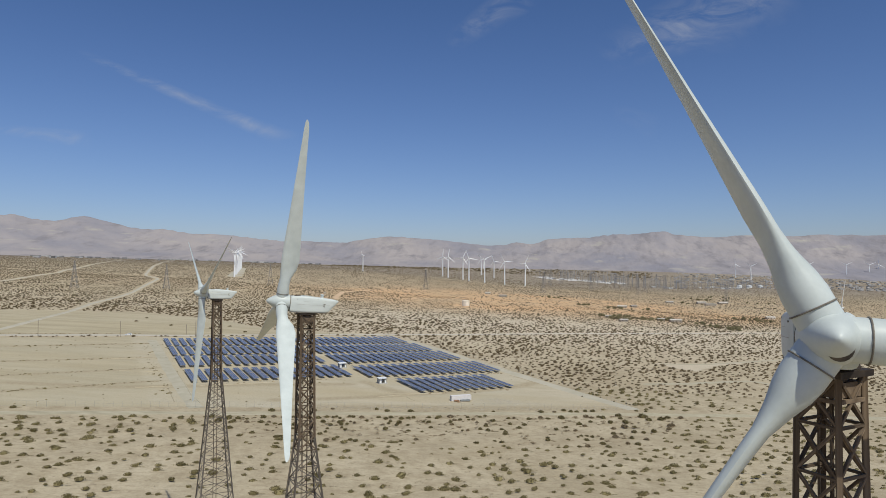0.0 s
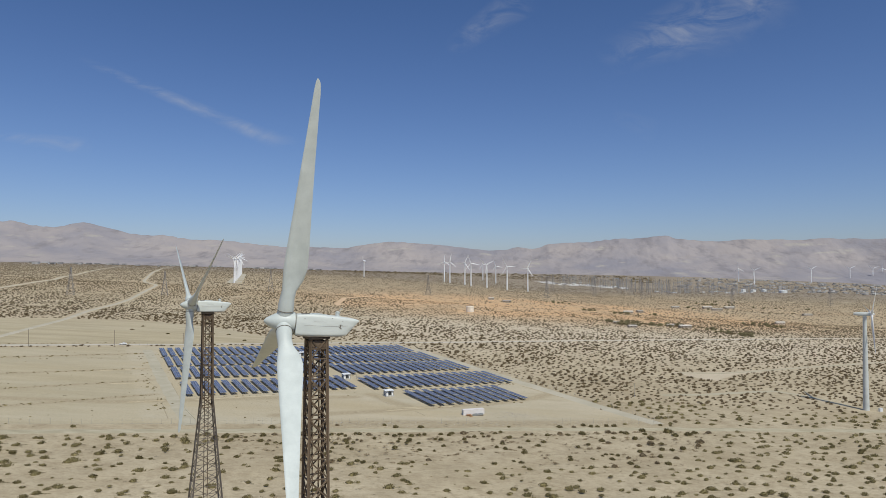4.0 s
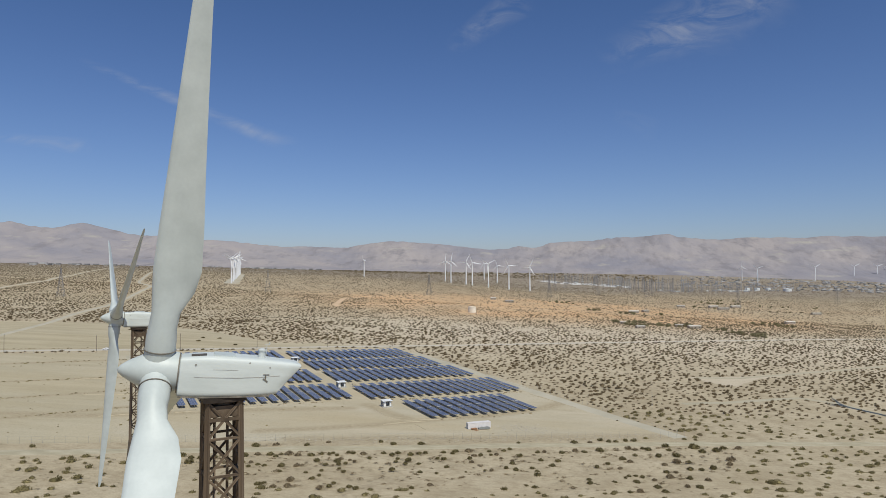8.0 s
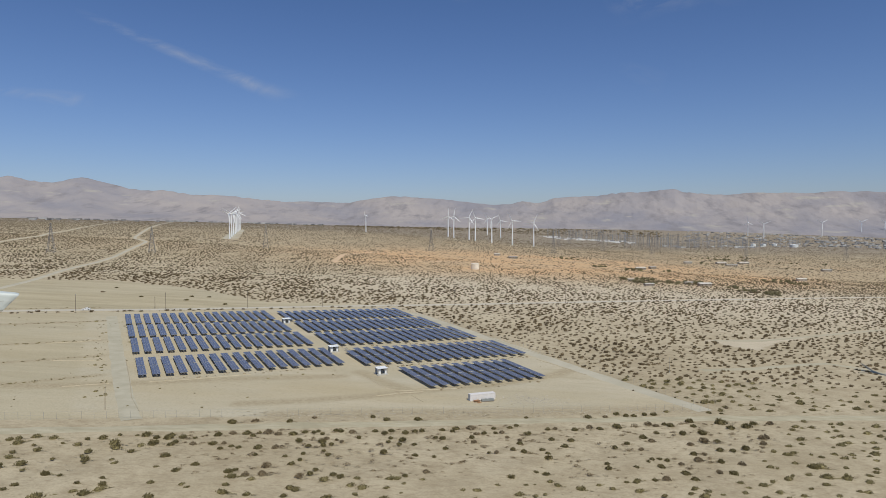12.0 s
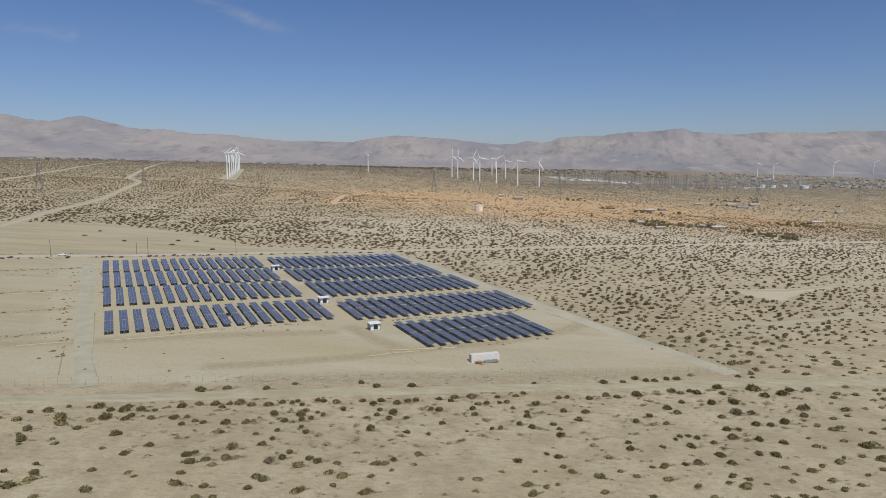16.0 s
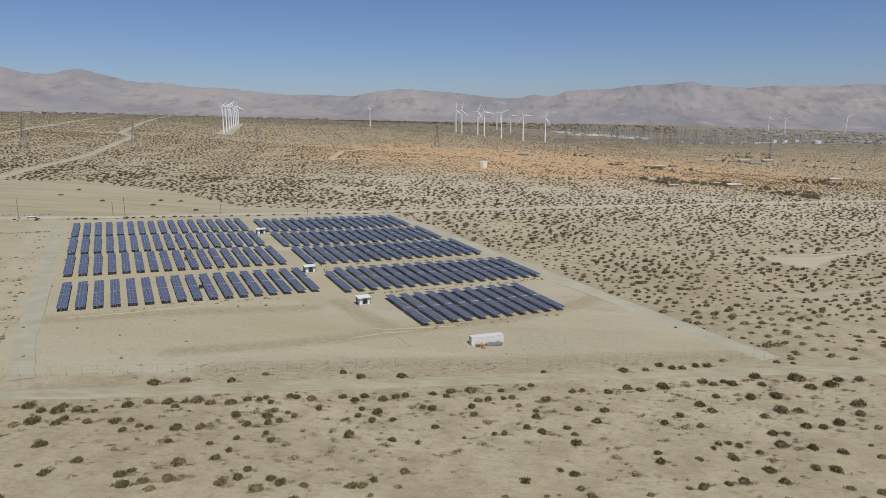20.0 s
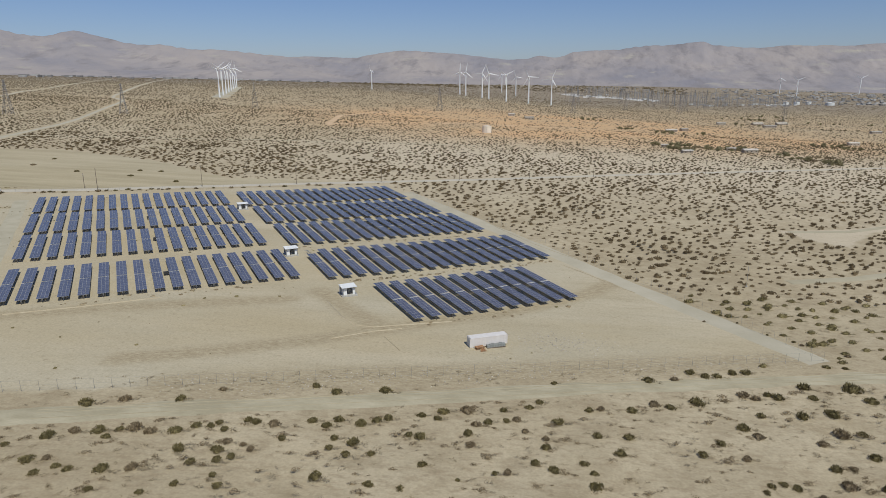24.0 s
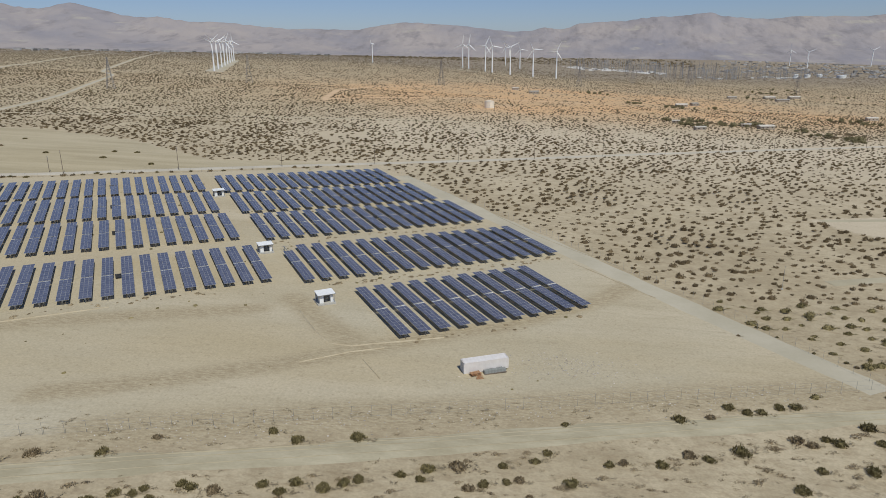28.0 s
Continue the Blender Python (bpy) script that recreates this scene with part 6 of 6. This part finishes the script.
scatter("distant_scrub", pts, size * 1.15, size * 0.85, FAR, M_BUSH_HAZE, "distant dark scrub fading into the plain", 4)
pts, rng = scrub_points(2300, 3400, 16.0, 36, 0.8)
size = np.clip(rng.lognormal(0.8, 0.35, len(pts)), 1.2, 4.0)
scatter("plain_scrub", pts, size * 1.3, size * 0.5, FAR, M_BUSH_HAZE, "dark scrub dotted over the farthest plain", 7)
# a thicker dark belt of bushes behind the north field
rng = np.random.default_rng(61)
BELT = [(-400, 600), (-345, 565), (-290, 575), (-235, 562), (-175, 530), (-120, 512), (-70, 520), (-40, 545), (-60, 620), (-140, 660), (-240, 690), (-330, 690), (-390, 660)]
pts = rng.uniform(0, 1, (1000, 2)) * (380, 190) + (-405, 505)
pts = pts[inside(pts[:, 0], pts[:, 1], BELT) & ~inside(pts[:, 0], pts[:, 1], NORTH_FIELD) & (off_line(pts[:, 0], pts[:, 1], LEFT_TRACK) > 8) & (off_line(pts[:, 0], pts[:, 1], BACK_ROAD) > 8)]
size = np.clip(rng.lognormal(0.0, 0.25, len(pts)), 0.5, 1.6)
scatter("belt_scrub", pts, size * 1.1, size * 0.9, [bush_template(rnd, 30, 1.6) for _ in range(6)], M_BUSH_MID, "thick belt of dark brown desert bushes", 18)
# the same scrub goes on under the flight path
rng = np.random.default_rng(44)
pts = np.stack([rng.uniform(-170, 170, 1700), rng.uniform(-60, 152, 1700)], -1)
pts = pts[np.abs(pts[:, 0]) > 0.80 * (pts[:, 1] - 150) + 0.0]
size = np.clip(rng.lognormal(0.06, 0.25, len(pts)), 0.6, 1.7)
scatter("open_scrub", pts, size * 1.08, size * 0.85, [bush_template(rnd, 50, 1.4) for _ in range(6)], M_BUSH, "dusty olive-brown creosote bushes round the turbines", 14)
# a dark belt of trees and tall scrub along the foot of the mountains
a, r = np.radians(rng.uniform(-13, 15, 900)), rng.uniform(3150, 3600, 900)
pts = np.stack([r * np.sin(a), 90 + r * np.cos(a)], -1)
size = np.clip(rng.lognormal(1.5, 0.35, len(pts)), 2.5, 9)
scatter("far_tree_belt", pts, size * 1.4, size * 0.8, FAR, M_BUSH_FAR, "dark belt of far trees below the mountains", 15)
# small bushes between the large ones by the track
pts = rng.uniform(0, 1, (760, 2)) * (190, 85) + (-92, 212)
pts = pts[inside(pts[:, 0], pts[:, 1], FRONT_STRIP) & (off_line(pts[:, 0], pts[:, 1], FRONT_TRACK) > 3.4) & (pts[:, 1] < 262 + 0.25 * pts[:, 0])]
size = np.clip(rng.lognormal(-0.65, 0.35, len(pts)), 0.22, 0.95)
scatter("low_bushes", pts, size * 1.2, size * 0.8, [bush_template(rnd, 110, 0.75, core=0.5, tail=20) for _ in range(6)], M_BUSH_DRY, "small dry brown bushes on bare sand", 16)
# tiny dead tufts between the bushes
pts, rng = scrub_points(165, 345, 3.1, 35, 0.75)
strip = rng.uniform(0, 1, (1700, 2)) * (170, 75) + (-80, 212)
strip = strip[inside(strip[:, 0], strip[:, 1], FRONT_STRIP) & (off_line(strip[:, 0], strip[:, 1], FRONT_TRACK) > 2.6)]
pts = np.concatenate([pts, strip])
size = np.clip(rng.lognormal(-1.25, 0.4, len(pts)), 0.12, 0.55)
scatter("dead_tufts", pts, size * 1.5, size * 0.8, [tuft_template(rnd) for _ in range(9)], M_LITTER, "tiny dry brown tufts and twigs on sand", 6)
# small dry weeds on the graded land
rng = np.random.default_rng(9)
X, Y = rng.uniform(-380, 90, 2600), rng.uniform(180, 500, 2600)
lines = 0.5 + 0.5 * np.sin((X * NORTH.x + Y * NORTH.y) / 11 + 0.6 * np.sin(X / 40))
ok = inside(X, Y, SITE) & (rng.random(2600) < 0.12 + 0.5 * (lines > 0.93)) & (X < -20 + rng.uniform(0, 60, 2600))
pts = np.stack([X[ok], Y[ok]], -1)
size = np.clip(rng.lognormal(-1.0, 0.4, len(pts)), 0.15, 0.8)
scatter("small_weeds", pts, size, size * 0.8, [bush_template(rnd, 12) for _ in range(5)], M_BUSH, "small dry weeds on graded sand", 5)
# scattered stones by the fence and beside the container
rng = np.random.default_rng(17)
pts = [np.stack([rng.normal(19, 7, 520), rng.normal(294, 3.2, 520)], -1), np.stack([rng.normal(1, 5, 40), rng.normal(284, 1.0, 40)], -1)]
for (x0, y0), (x1, y1) in (((20.9, 279.5), (-20.3, 268.8)), ((-20.3, 268.8), (-60, 258.5)), ((70, 292.5), (20.9, 279.5))):
    u = rng.random(420)[:, None]
    pts.append(np.array((x0, y0)) * (1 - u) + np.array((x1, y1)) * u + rng.normal(0, 2.6, (420, 2)))
pts = np.concatenate(pts)
size = np.clip(rng.lognormal(-2.5, 0.4, len(pts)), 0.05, 0.2)
M_STONE = mat("pale_desert_stone", (0.36, 0.32, 0.26), (0.50, 0.46, 0.40), 1.5, 0.9, island=0.35)
scatter("loose_stones", pts, size, size * 0.8, [mound_template(rnd, 5) for _ in range(6)], M_STONE, "small pale stones strewn on the sand", 8)
t = thing("marker_mast", at(80.2, 349.3), "thin pale metal mast standing alone in the scrub", "pole")
part("mast", Build().tube((0, 0, -0.4), (0, 0, 6.7), 0.07, 0.05, 8).mesh("mast", M_GALV, True), t)
part("base", Build().box((0, 0, 0.1), (0.5, 0.5, 0.4)).mesh("base", M_CONC), t)
# weeds along the furrows of the western field
pts = []
for (x0, y0), (x1, y1) in FURROWS:
    u = rng.random(70)[:, None]
    pts.append(np.array((x0, y0)) * (1 - u) + np.array((x1, y1)) * u + rng.normal(0, 0.9, (70, 2)))
pts = np.concatenate(pts)
size = np.clip(rng.lognormal(-1.0, 0.45, len(pts)), 0.15, 0.9)
scatter("furrow_weeds", pts, size * 1.2, size * 0.7, [bush_template(rnd, 24) for _ in range(5)], M_BUSH, "small dark weeds in rows on graded sand", 12)
# dry weeds on the berms beside the western gravel road
rng = np.random.default_rng(23)
pts = []
for (x0, y0), (x1, y1) in zip(WEST_ROAD[2:], WEST_ROAD[3:]):
    u, n = rng.random(14)[:, None] ** 1.5, math.hypot(x1 - x0, y1 - y0)
    side = rng.choice([-5.0, -6.0, -7.0, 5.0], 14)[:, None] + rng.normal(0, 1.2, (14, 1))
    pts.append(np.array((x0, y0)) * (1 - u) + np.array((x1, y1)) * u + side * np.array((y1 - y0, x0 - x1)) / n)
pts = np.concatenate(pts)
size = np.clip(rng.lognormal(-0.85, 0.45, len(pts)), 0.2, 0.9)
scatter("verge_weeds", pts, size * 1.1, size * 0.8, [bush_template(rnd, 40) for _ in range(5)], M_BUSH, "small dry weeds along the gravel road", 19)
# weeds between the blocks of rows
pts = []
for (x0, y0), (x1, y1), n, back in (((-44.5, 330.0), (20.2, 366.0), 70, 2.5), ((-66.0, 363.0), (-2.6, 398.6), 40, 2.5), ((-118.7, 292.3), (-55.2, 328.2), 24, 2.0), ((-15.7, 301.3), (25.0, 325.6), 14, 2.5), ((-84.6, 391.4), (-21.8, 426.0), 24, 2.5)):
    u = rng.random(n)[:, None]
    row = np.array((x0, y0)) * (1 - u) + np.array((x1, y1)) * u
    pts.append(row - np.array((NORTH.x, NORTH.y)) * (back + rng.normal(0, 0.9, (n, 1))))
pts = np.concatenate(pts)
size = np.clip(rng.lognormal(-0.9, 0.4, len(pts)), 0.2, 0.8)
scatter("row_weeds", pts, size * 1.1, size * 0.8, [bush_template(rnd, 40) for _ in range(5)], M_BUSH_DRY, "small dry weeds between the solar rows", 20)
